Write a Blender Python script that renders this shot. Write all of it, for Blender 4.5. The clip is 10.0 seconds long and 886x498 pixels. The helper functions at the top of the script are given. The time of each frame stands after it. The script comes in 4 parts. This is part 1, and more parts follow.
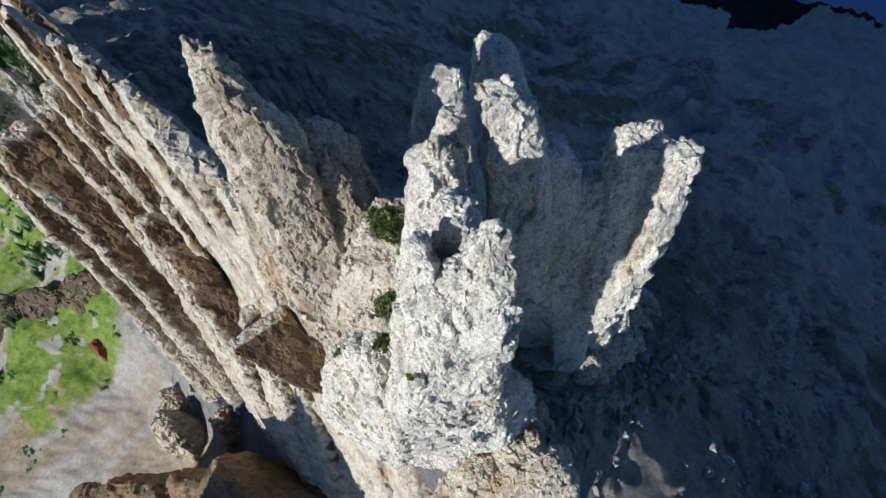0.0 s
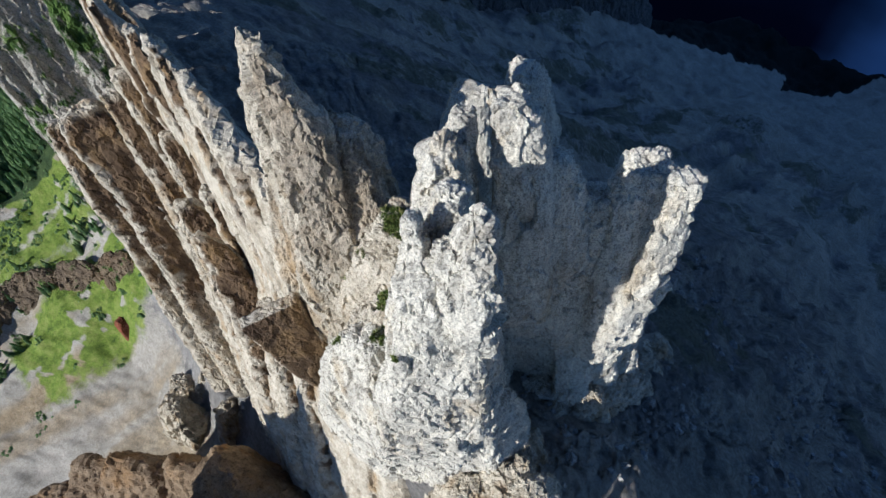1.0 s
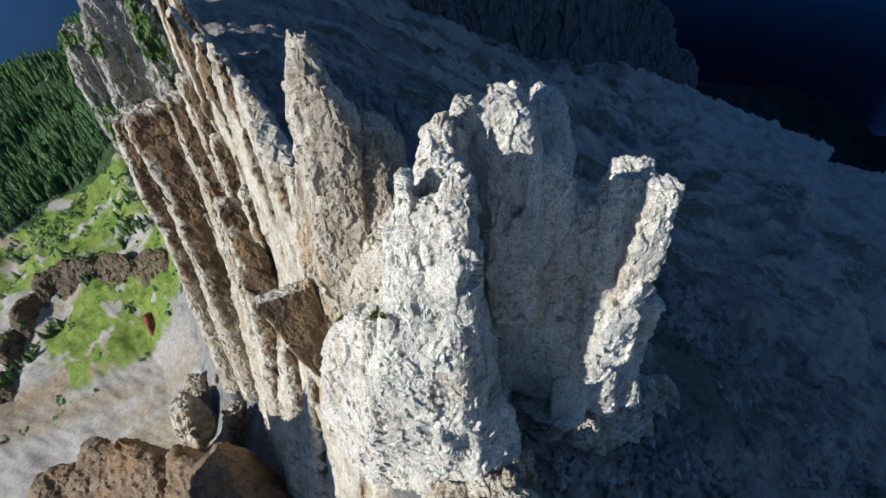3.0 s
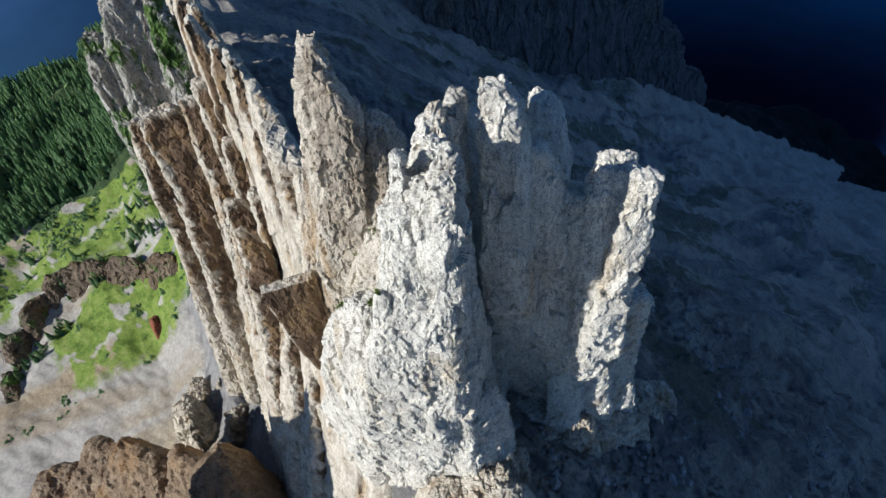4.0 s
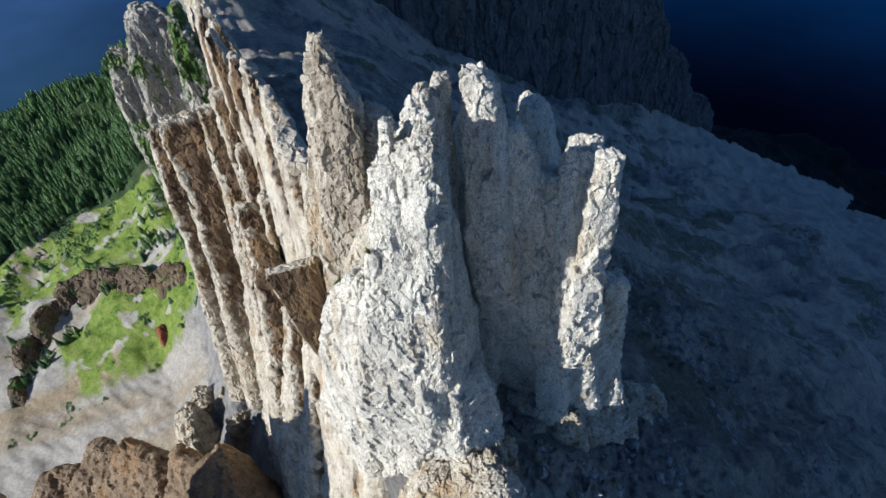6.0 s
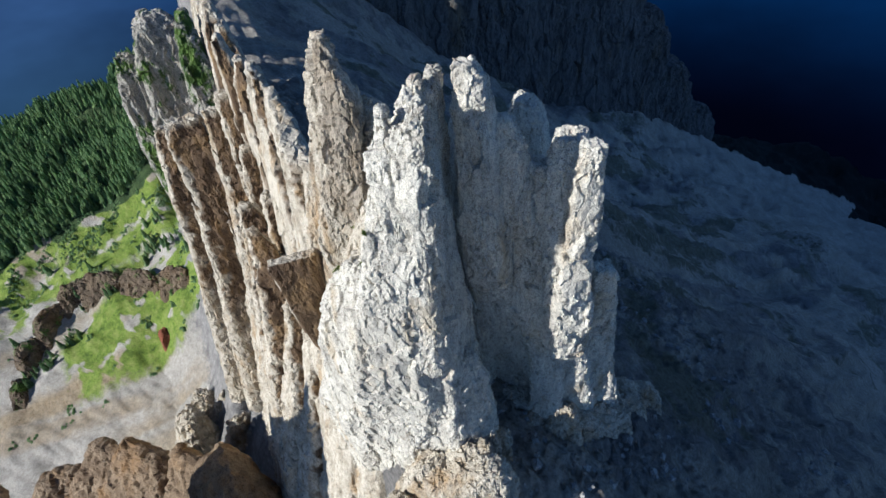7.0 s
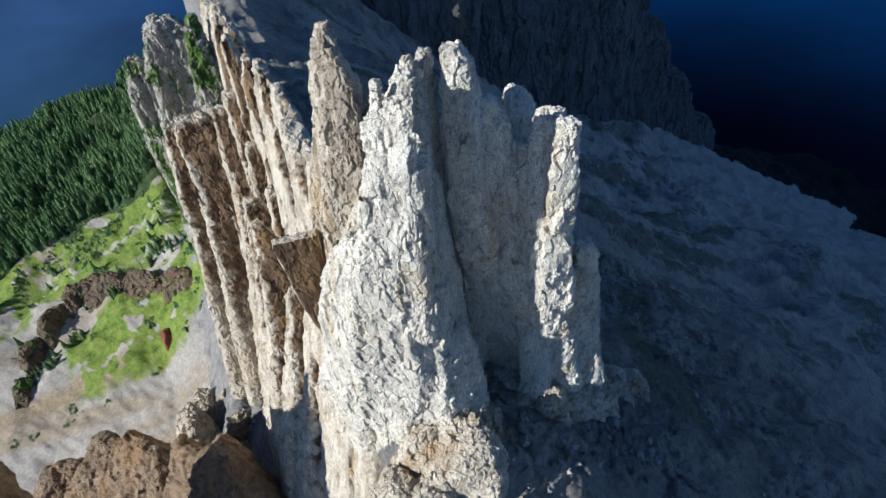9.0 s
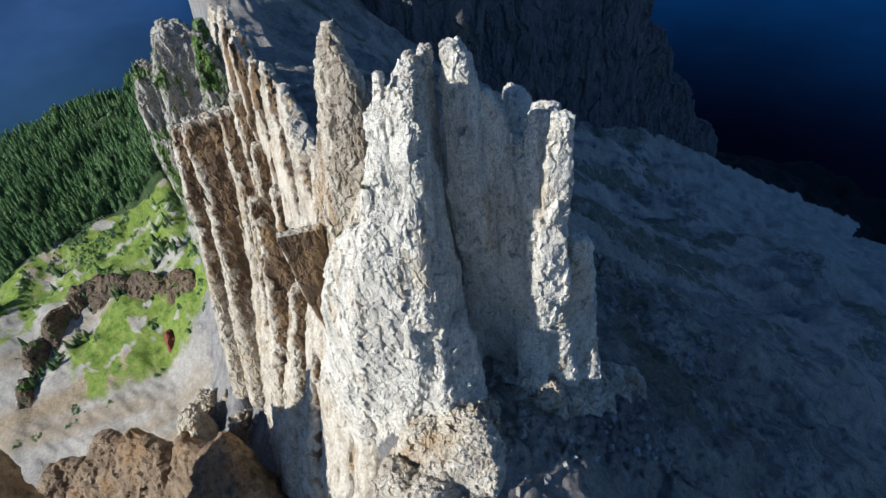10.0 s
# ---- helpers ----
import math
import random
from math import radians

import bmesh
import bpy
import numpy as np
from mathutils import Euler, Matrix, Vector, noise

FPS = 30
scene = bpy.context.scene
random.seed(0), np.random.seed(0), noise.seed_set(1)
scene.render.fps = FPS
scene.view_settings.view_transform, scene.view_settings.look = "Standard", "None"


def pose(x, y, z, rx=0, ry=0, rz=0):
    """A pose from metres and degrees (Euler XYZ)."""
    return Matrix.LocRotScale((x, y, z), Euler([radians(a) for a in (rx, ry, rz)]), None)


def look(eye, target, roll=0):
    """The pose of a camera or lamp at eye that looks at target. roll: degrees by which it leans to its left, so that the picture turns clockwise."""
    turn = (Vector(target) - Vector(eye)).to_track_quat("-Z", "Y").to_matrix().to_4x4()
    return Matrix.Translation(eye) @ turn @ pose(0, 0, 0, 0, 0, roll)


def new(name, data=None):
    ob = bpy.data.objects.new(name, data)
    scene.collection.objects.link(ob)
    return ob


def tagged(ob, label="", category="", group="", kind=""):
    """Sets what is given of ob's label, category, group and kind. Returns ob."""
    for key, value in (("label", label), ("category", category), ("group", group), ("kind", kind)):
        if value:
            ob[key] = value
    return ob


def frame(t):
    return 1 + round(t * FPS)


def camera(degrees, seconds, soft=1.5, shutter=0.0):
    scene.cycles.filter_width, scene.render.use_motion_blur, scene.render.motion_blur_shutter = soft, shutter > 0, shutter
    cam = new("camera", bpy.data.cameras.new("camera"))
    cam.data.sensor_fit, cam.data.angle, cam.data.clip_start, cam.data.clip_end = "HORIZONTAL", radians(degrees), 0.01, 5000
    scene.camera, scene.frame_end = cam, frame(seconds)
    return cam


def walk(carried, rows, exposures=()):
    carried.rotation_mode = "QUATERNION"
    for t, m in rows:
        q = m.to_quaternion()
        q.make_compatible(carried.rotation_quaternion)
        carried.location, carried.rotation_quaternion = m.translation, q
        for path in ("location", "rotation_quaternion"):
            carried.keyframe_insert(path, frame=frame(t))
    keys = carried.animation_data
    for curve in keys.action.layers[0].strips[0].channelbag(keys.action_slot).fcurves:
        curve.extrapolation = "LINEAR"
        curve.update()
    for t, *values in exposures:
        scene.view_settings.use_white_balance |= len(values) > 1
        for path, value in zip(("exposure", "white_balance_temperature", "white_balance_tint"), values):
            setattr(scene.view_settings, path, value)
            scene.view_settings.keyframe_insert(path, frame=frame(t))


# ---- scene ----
cam = camera(87.6, 10.0)
PATH = [
    (0, (2.041, -4.155, 60.721), (1.801, -3.102, 59.038), -12.4),
    (0.5, (3.205, -5.425, 60.617), (2.903, -4.329, 58.972), -10.4),
    (1, (4.318, -6.861, 60.563), (3.964, -5.728, 58.954), -8.8),
    (1.5, (5.383, -8.211, 60.496), (4.988, -7.051, 58.915), -7.8),
    (2, (6.453, -9.612, 60.457), (6.02, -8.426, 58.905), -7.0),
    (2.5, (7.464, -11.003, 60.455), (7.0, -9.795, 58.929), -6.4),
    (4, (10.806, -15.576, 60.545), (10.281, -14.32, 59.081), -5.5),
    (4.5, (11.955, -17.148, 60.52), (11.417, -15.879, 59.071), -5.3),
    (5, (13.124, -18.718, 60.493), (12.573, -17.436, 59.061), -5.2),
    (5.5, (14.283, -20.279, 60.424), (13.72, -18.982, 59.01), -5.0),
    (7, (17.641, -24.878, 60.244), (17.054, -23.549, 58.869), -4.7),
    (7.5, (18.716, -26.38, 60.157), (18.123, -25.043, 58.792), -4.6),
    (8, (19.737, -27.892, 60.105), (19.141, -26.55, 58.748), -4.5),
    (8.5, (20.719, -29.435, 60.047), (20.121, -28.089, 58.694), -4.5),
    (9, (21.662, -31.019, 60.002), (21.059, -29.669, 58.655), -4.3),
    (9.5, (22.52, -32.458, 59.908), (21.91, -31.103, 58.57), -4.2),
    (10, (23.326, -33.968, 59.832), (22.708, -32.605, 58.505), -4.1),
]
walk(cam, [(t, look(eye, target, roll)) for t, eye, target, roll in PATH], [(0, 0.39, 4640, 11), (4, 0.51, 4640, 11), (10, 0.60, 4640, 11)])

# ---- light ----
SUN_AZ, SUN_EL = math.atan2(-0.665, -0.747), radians(26.0)   # compass angle from +y towards +x
world = bpy.data.worlds.new("world")
scene.world = world
world.use_nodes = True
wn = world.node_tree.nodes
sky = wn.new("ShaderNodeTexSky")
sky.sky_type = "NISHITA"
sky.sun_disc = False
sky.sun_elevation, sky.sun_rotation = SUN_EL, SUN_AZ
sky.altitude, sky.air_density, sky.dust_density, sky.ozone_density = 2200.0, 1.0, 0.3, 2.0
world.node_tree.links.new(sky.outputs[0], wn["Background"].inputs[0])
wn["Background"].inputs[1].default_value = 0.05
sun = new("sun", bpy.data.lights.new("sun", "SUN"))
sun.data.energy, sun.data.angle, sun.data.color = 5.0, radians(0.53), (1.0, 0.80, 0.555)
to_sun = Vector((math.sin(SUN_AZ) * math.cos(SUN_EL), math.cos(SUN_AZ) * math.cos(SUN_EL), math.sin(SUN_EL)))
sun.matrix_world = look(to_sun * 300, (0, 0, 0))


# ---- noise and shape tools ----
def lattice(ix, iy, iz, seed):
    h = ix * np.int32(374761393) + iy * np.int32(668265263) + iz * np.int32(1274126177) + np.int32(seed * 97463477 % 2147483647)
    h = (h ^ (h >> np.int32(13))) * np.int32(1103515245)
    h = (h ^ (h >> np.int32(15))) * np.int32(668265263)
    return ((h >> np.int32(7)) & np.int32(0xFFFF)).astype(np.float32) * np.float32(1 / 65535)


def vnoise(p, seed=0):
    """Smooth noise from -1 to 1 at the rows of p."""
    i = np.floor(p).astype(np.int32)
    f = (p - i).astype(np.float32)
    w = f * f * f * (f * (f * 6 - 15) + 10)
    out = 0.0
    for dx in (0, 1):
        wx = w[:, 0] if dx else 1 - w[:, 0]
        for dy in (0, 1):
            wy = w[:, 1] if dy else 1 - w[:, 1]
            for dz in (0, 1):
                wz = w[:, 2] if dz else 1 - w[:, 2]
                out = out + wx * wy * wz * lattice(i[:, 0] + dx, i[:, 1] + dy, i[:, 2] + dz, seed)
    return out * 2 - 1


def fbm(p, octaves=4, seed=0, gain=0.5, ridged=False):
    total, amp, norm = 0.0, 1.0, 0.0
    q = np.array(p, float)
    for k in range(octaves):
        n = vnoise(q, seed + 17 * k)
        total = total + amp * (1 - 2 * np.abs(n) if ridged else n)
        norm += amp
        amp *= gain
        q = q * 2.03 + 11.7
    return total / norm


def cells(p, seed=0):
    """Worley cells: the gap between the two nearest seeds, and a tilted facet of random height for each cell."""
    i = np.floor(p).astype(np.int32)
    f = (p - i).astype(np.float32)
    f1 = np.full(len(p), 9.0, np.float32)
    f2 = np.full(len(p), 9.0, np.float32)
    rnd = np.zeros(len(p), np.float32)
    for dx in (-1, 0, 1):
        for dy in (-1, 0, 1):
            for dz in (-1, 0, 1):
                jx, jy, jz = i[:, 0] + dx, i[:, 1] + dy, i[:, 2] + dz
                h = lattice(jx, jy, jz, seed)
                h2, h3 = (h * 37.7) % 1.0, (h * 911.3) % 1.0
                d = np.sqrt((dx + h - f[:, 0]) ** 2 + (dy + h2 - f[:, 1]) ** 2 + (dz + h3 - f[:, 2]) ** 2)
                nearer = d < f1
                f2 = np.where(nearer, f1, np.minimum(f2, d))
                tilt = ((h * 77.1) % 1.0 - 0.5) * (dx + h - f[:, 0]) + ((h * 191.3) % 1.0 - 0.5) * (dy + h2 - f[:, 1]) + ((h * 433.9) % 1.0 - 0.5) * (dz + h3 - f[:, 2])
                rnd = np.where(nearer, (h * 5113.7) % 1.0 - 0.5 + 1.6 * tilt, rnd)
                f1 = np.where(nearer, d, f1)
    return f2 - f1, rnd


def blade(p, rows):
    """Distance to a leaning, tapering block. rows, from its top down: z, centre x, centre y, half width, half depth, turn in degrees."""
    r = np.array(rows, float)[::-1]
    z = p[:, 2]
    cx, cy, a, b, rot = (np.interp(z, r[:, 0], r[:, n]) for n in range(1, 6))
    c, s = np.cos(np.radians(rot)), np.sin(np.radians(rot))
    dx, dy = p[:, 0] - cx, p[:, 1] - cy
    lx, ly = c * dx + s * dy, -s * dx + c * dy
    rad = 0.35 * np.minimum(a, b)
    qx, qy = np.abs(lx) - a + rad, np.abs(ly) - b + rad
    d = np.hypot(np.maximum(qx, 0), np.maximum(qy, 0)) + np.minimum(np.maximum(qx, qy), 0) - rad
    cap = z - r[-1, 0]
    return np.maximum(np.maximum(d, cap), r[0, 0] - z)


def union(parts, k):
    d = parts[0]
    for e in parts[1:]:
        h = np.clip(0.5 + 0.5 * (e - d) / k, 0, 1)
        d = e * (1 - h) + d * h - k * h * (1 - h)
    return d


def skin(field, low, high, step):
    """The zero surface of a field inside a box, as points and quads (surface nets)."""
    low, high = np.array(low, float), np.array(high, float)
    n = np.ceil((high - low) / step).astype(int) + 1
    ax = [low[k] + step * np.arange(n[k]) for k in range(3)]
    pts = np.stack(np.meshgrid(*ax, indexing="ij"), -1).reshape(-1, 3)
    v = field(pts).reshape(n)
    v[0], v[-1], v[:, 0], v[:, -1], v[:, :, 0], v[:, :, -1] = (np.maximum(e, 0.01) for e in (v[0], v[-1], v[:, 0], v[:, -1], v[:, :, 0], v[:, :, -1]))
    inside = v < 0
    m = n - 1
    acc, cnt = np.zeros((*m, 3)), np.zeros(m)
    corner = [(i, j, k) for i in (0, 1) for j in (0, 1) for k in (0, 1)]
    cut = lambda a, o: a[o[0]:o[0] + m[0], o[1]:o[1] + m[1], o[2]:o[2] + m[2]]
    for a in corner:
        for axis in range(3):
            if a[axis]:
                continue
            b = list(a)
            b[axis] = 1
            va, vb = cut(v, a), cut(v, b)
            cross = (va < 0) != (vb < 0)
            t = np.where(cross, va / np.where(cross, va - vb, 1), 0)
            for c in range(3):
                acc[..., c] += np.where(cross, a[c] + (t if c == axis else 0), 0)
            cnt += cross
    used = cnt > 0
    idx = np.full(m, -1)
    idx[used] = np.arange(used.sum())
    cell = np.argwhere(used)
    verts = low + step * (cell + acc[used] / cnt[used][:, None])
    quads = []
    for axis in range(3):
        o, w = (axis + 1) % 3, (axis + 2) % 3
        sa = [slice(1, -1)] * 3
        sb = [slice(1, -1)] * 3
        sa[axis], sb[axis] = slice(0, -1), slice(1, None)
        ia, ib = inside[tuple(sa)], inside[tuple(sb)]
        where = np.argwhere(ia != ib)
        out = ia[tuple(where.T)]
        base = where.copy()
        base[:, o] += 1
        base[:, w] += 1
        get = lambda do, dw: idx[tuple((base + (np.eye(3, dtype=int)[o] * do) + (np.eye(3, dtype=int)[w] * dw)).T)]
        q = np.stack([get(-1, -1), get(0, -1), get(0, 0), get(-1, 0)], 1)
        q[~out] = q[~out][:, ::-1]
        quads.append(q)
    q = np.concatenate(quads)
    return verts, q[(q >= 0).all(1)]


def refine(v, q):
    """Each quad into four."""
    e = np.stack([q, np.roll(q, -1, 1)], -1).reshape(-1, 2)
    key = np.sort(e, 1)
    pair, back = np.unique(key[:, 0] * len(v) + key[:, 1], return_inverse=True)
    mid = (v[pair // len(v)] + v[pair % len(v)]) / 2
    em = (len(v) + back).reshape(-1, 4)
    face = len(v) + len(mid) + np.arange(len(q))
    nv = np.concatenate([v, mid, v[q].mean(1)])
    nq = np.concatenate([np.stack([q[:, k], em[:, k], face, em[:, k - 1]], 1) for k in range(4)])
    return nv, nq


def relax(v, q, rounds=1, much=0.5):
    for _ in range(rounds):
        c = v[q].mean(1)
        flat = q.T.ravel()
        acc = np.stack([np.bincount(flat, np.tile(c[:, k], 4), len(v)) for k in range(3)], 1)
        cnt = np.bincount(flat, minlength=len(v))
        v = v + much * (acc / np.maximum(cnt, 1)[:, None] - v)
    return v


def normals(v, q):
    fn = np.cross(v[q[:, 2]] - v[q[:, 0]], v[q[:, 3]] - v[q[:, 1]])
    flat = q.T.ravel()
    acc = np.stack([np.bincount(flat, np.tile(fn[:, k], 4), len(v)) for k in range(3)], 1)
    return acc / np.maximum(np.linalg.norm(acc, axis=1), 1e-9)[:, None]


def quad_mesh(name, v, q, material, smooth=False, marks=None):
    me = bpy.data.meshes.new(name)
    me.vertices.add(len(v))
    me.vertices.foreach_set("co", np.asarray(v, np.float32).ravel())
    me.loops.add(q.size)
    me.loops.foreach_set("vertex_index", np.asarray(q, np.int32).ravel())
    me.polygons.add(len(q))
    me.polygons.foreach_set("loop_start", np.arange(0, q.size, 4, dtype=np.int32))
    me.polygons.foreach_set("loop_total", np.full(len(q), 4, np.int32))
    me.polygons.foreach_set("use_smooth", np.full(len(q), smooth))
    for key, values in (marks or {}).items():
        me.attributes.new(key, "FLOAT", "POINT").data.foreach_set("value", np.asarray(values, np.float32))
    me.update(calc_edges=True)
    me.materials.append(material)
    return me


MASSES, LEDGES = [], []


def largest(v, q):
    """The largest connected piece of a mesh, without loose points."""
    label = np.arange(len(v))
    while True:
        low = label[q].min(1)
        after = label.copy()
        np.minimum.at(after, q.ravel(), np.repeat(low, 4))
        after = after[after]
        if (after == label).all():
            break
        label = after
    if not len(q):
        return v[:0], q
    names, count = np.unique(label[q[:, 0]], return_counts=True)
    q = q[label[q[:, 0]] == names[count.argmax()]]
    used, q = np.unique(q, return_inverse=True)
    return v[used], q.reshape(-1, 4)


def rock_mesh(name, rows, step, material, levels=2, swell=1.0, block=1.4, crag=0.45, seed=1, flute=1.0, bury=4.0, joint=None, ochre=(-999, -998), cuts=(), tall=4.2, lines=0.55, patina=0.0):
    """One weathered block of rock, fluted and cracked. block: size of its joints, crag: their depth, swell: large unevenness,
    joint: the compass angle across its great joints, whose faces are fresh and ochre above the heights ochre; cuts: clefts in it, patina: strength of a brown face on the side towards the towers, tall: height of its joint blocks, lines: depth of its fluting."""
    def field(p):
        d = blade(p, rows)
        near = np.abs(d) < 2.2 * swell + 1.2 * step
        q = p[near] / flute
        w = fbm(q * (0.13, 0.13, 0.05), 3, seed)
        g = fbm(q * (0.38, 0.38, 0.07), 3, seed + 5, ridged=True)
        r = np.array(rows, float)[::-1]
        girth = np.clip(np.interp(p[near][:, 2], r[:, 0], np.minimum(r[:, 3], r[:, 4])) / (2.6 * swell), 0.2, 1.0)
        d[near] += swell * girth * (0.9 * w - 0.5 * g)
        for c in cuts:
            d = np.maximum(d, -blade(p, c))
        return d
    r = np.array(rows)
    wide = 1.45 * np.maximum(r[:, 3], r[:, 4]) + 2.2 * swell + step
    low = [(r[:, k] - wide).min() for k in (1, 2)] + [r[:, 0].min()]
    high = [(r[:, k] + wide).max() for k in (1, 2)] + [r[:, 0].max() + 2.2 * swell + step]
    v, q = skin(field, low, high, step)
    v = relax(v, q, 1, 0.4)
    c = v[q].mean(1)
    keep = (ground_height(c[:, 0], c[:, 1]) - c[:, 2] < bury) & (c[:, 2] > low[2] + 1.5 * step)
    for other, gaps, lo, hi in MASSES:
        box = np.flatnonzero(keep & (c > lo).all(1) & (c < hi).all(1))
        if len(box):
            deep = blade(c[box], other)
            for g in gaps:
                deep = np.maximum(deep, -blade(c[box], g))
            keep[box] = deep > -2.0 * swell - 0.7 * step
    MASSES.append((rows, cuts, np.array(low), np.array(high)))
    v, q = largest(v, q[keep])
    if not len(q):
        return None
    for k in range(levels):
        v, q = refine(v, q)
    v = relax(v, q, 1, 0.6)
    n = normals(v, q)
    still = v
    s = v + 0.3 * block * np.stack([vnoise(v / block * 0.7, seed + 31 + k) for k in range(3)], 1)
    gap, facet = cells(s / (1.3 * block, 1.3 * block, tall * block), seed + 40)
    rough = 0.35 + 0.9 * smooth(-0.45, 0.45, fbm(v / (3.5 * block), 3, seed + 65))
    d = crag * (0.95 * facet - 0.2 * np.exp(-(gap / 0.04) ** 2))
    d -= lines * crag * np.abs(vnoise(s * (1.1 / block, 1.1 / block, 0.14 / block), seed + 45))
    gap, facet = cells(s / (0.45 * block, 0.45 * block, 0.95 * block), seed + 50)
    d += 0.34 * crag * rough * (facet - 0.25 * np.exp(-(gap / 0.06) ** 2))
    bed = s[:, 2] / block + 0.5 * vnoise(s / (4 * block), seed + 70)
    none = np.zeros(len(v), np.int32)
    d += 0.25 * crag * (lattice(np.floor(bed).astype(np.int32), none, none, seed) - 0.5)
    d += 0.6 * crag * rough * fbm(v * (2.2 / block, 2.2 / block, 1.2 / block), 4, seed + 60, 0.72)
    top = max(r[0] for r in rows)
    tip = np.flatnonzero(v[:, 2] > top - 6 * block)
    jag, lump = cells(v[tip] / (0.8 * block, 0.8 * block, 0.7 * block), seed + 90)
    d[tip] += 0.55 * crag * smooth(top - 6 * block, top - block, v[tip, 2]) * (lump - 0.3 * np.exp(-(jag / 0.08) ** 2))
    v = v + n * d[:, None]
    flat = np.flatnonzero(n[:, 2] > 0.6)
    LEDGES.append((v[flat], n[flat]))
    fresh = np.zeros(len(v))
    if joint is not None:
        thin = np.array([np.cos(np.radians(joint)), np.sin(np.radians(joint)), 0])
        fresh = smooth(0.55, 0.8, np.abs(n @ thin) + 0.35 * fbm(v / (5 * block), 4, seed + 80)) * smooth(*ochre, v[:, 2] + 4 * block * fbm(v / (6 * block), 3, seed + 81))
    if patina:
        rr = r[::-1]
        cx, cy, ra, rb, rot = (np.interp(still[:, 2], rr[:, 0], rr[:, k]) for k in range(1, 6))
        c, s = np.cos(np.radians(rot)), np.sin(np.radians(rot))
        dx, dy = still[:, 0] - cx, still[:, 1] - cy
        ragged_edge = 0.45 * fbm(v / (1.6 * block), 4, seed + 80)
        fresh = smooth(0.2, 0.5, (s * dx - c * dy) / rb + ragged_edge) * smooth(-0.8, -0.55, (c * dx + s * dy) / ra + 1.2 * ragged_edge)
        fresh *= patina * smooth(*ochre, v[:, 2] + 5 * block * fbm(v / (5 * block), 4, seed + 81)) * smooth(top + 0.2 * block, top - 1.2 * block, v[:, 2])
    return quad_mesh(name, v, q, material, False, {"fresh": fresh})


def rock(name, blades, step, material, label, category="rock", group="", names=("buttress",), seed=1, **more):
    """A rock of one block, or of several grown together, each of them a part."""
    if len(blades) == 1:
        return tagged(new(name, rock_mesh(name, blades[0], step, material, seed=seed, **more)), label, category, group)
    root = tagged(new(name), label, category, group)
    foot = np.array(blades[0][-1])
    root.location = foot[1], foot[2], foot[0]
    for n, rows in enumerate(blades):
        piece = names[min(n, len(names) - 1)]
        me = rock_mesh(piece, rows, step, material, seed=seed + 3 * n, **more)
        if me is None:
            continue
        ob = new(piece, me)
        ob.parent = root
        ob.matrix_parent_inverse = Matrix.Translation(root.location).inverted()
    return root


# ---- materials ----
def shader(name, rough=0.9):
    m = bpy.data.materials.new(name)
    m.use_nodes = True
    t = m.node_tree
    b = t.nodes["Principled BSDF"]
    b.inputs["Roughness"].default_value = rough
    b.inputs["Specular IOR Level"].default_value = 0.2
    return m, t, b


def mottle(t, scale, detail=6.0, squash=(1, 1, 1), rough=0.6):
    """Noise in metres of the world."""
    geo = t.nodes.new("ShaderNodeNewGeometry")
    mp = t.nodes.new("ShaderNodeMapping")
    mp.inputs["Scale"].default_value = squash
    n = t.nodes.new("ShaderNodeTexNoise")
    n.inputs["Scale"].default_value, n.inputs["Detail"].default_value, n.inputs["Roughness"].default_value = scale, detail, rough
    t.links.new(geo.outputs["Position"], mp.inputs[0])
    t.links.new(mp.outputs[0], n.inputs["Vector"])
    return n.outputs[0]


def ramp(t, value, stops):
    r = t.nodes.new("ShaderNodeValToRGB")
    while len(r.color_ramp.elements) < len(stops):
        r.color_ramp.elements.new(0.5)
    for e, (at, c) in zip(r.color_ramp.elements, stops):
        e.position, e.color = at, (*c, 1) if len(c) == 3 else c
    t.links.new(value, r.inputs[0])
    return r.outputs[0]


def blend(t, amount, a, b, kind="MIX"):
    m = t.nodes.new("ShaderNodeMix")
    m.data_type, m.blend_type = "RGBA", kind
    for sock, val in ((0, amount), (6, a), (7, b)):
        if isinstance(val, (int, float)):
            m.inputs[sock].default_value = val
        elif isinstance(val, tuple):
            m.inputs[sock].default_value = (*val, 1)
        else:
            t.links.new(val, m.inputs[sock])
    return m.outputs[2]


def relief(t, b, height, strength=0.6, distance=0.1):
    n = t.nodes.new("ShaderNodeBump")
    n.inputs["Strength"].default_value, n.inputs["Distance"].default_value = strength, distance
    t.links.new(height, n.inputs["Height"])
    t.links.new(n.outputs[0], b.inputs["Normal"])


def mark(t, name):
    a = t.nodes.new("ShaderNodeAttribute")
    a.attribute_name = name
    return a.outputs["Fac"]


def ragged(t, name, scale, much=0.9, soft=0.05):
    """A mark whose edge is broken up by noise."""
    n = mottle(t, scale, 12, (1, 1, 1), 0.75)
    m = t.nodes.new("ShaderNodeMath")
    m.operation = "MULTIPLY_ADD"
    t.links.new(n, m.inputs[0])
    m.inputs[1].default_value = much
    t.links.new(mark(t, name), m.inputs[2])
    half = t.nodes.new("ShaderNodeMath")
    half.operation = "MULTIPLY"
    half.inputs[1].default_value = 0.4
    t.links.new(m.outputs[0], half.inputs[0])
    mid = 0.4 * (0.45 + 0.5 * much)
    return ramp(t, half.outputs[0], ((mid - soft, (0, 0, 0)), (mid + soft, (1, 1, 1))))


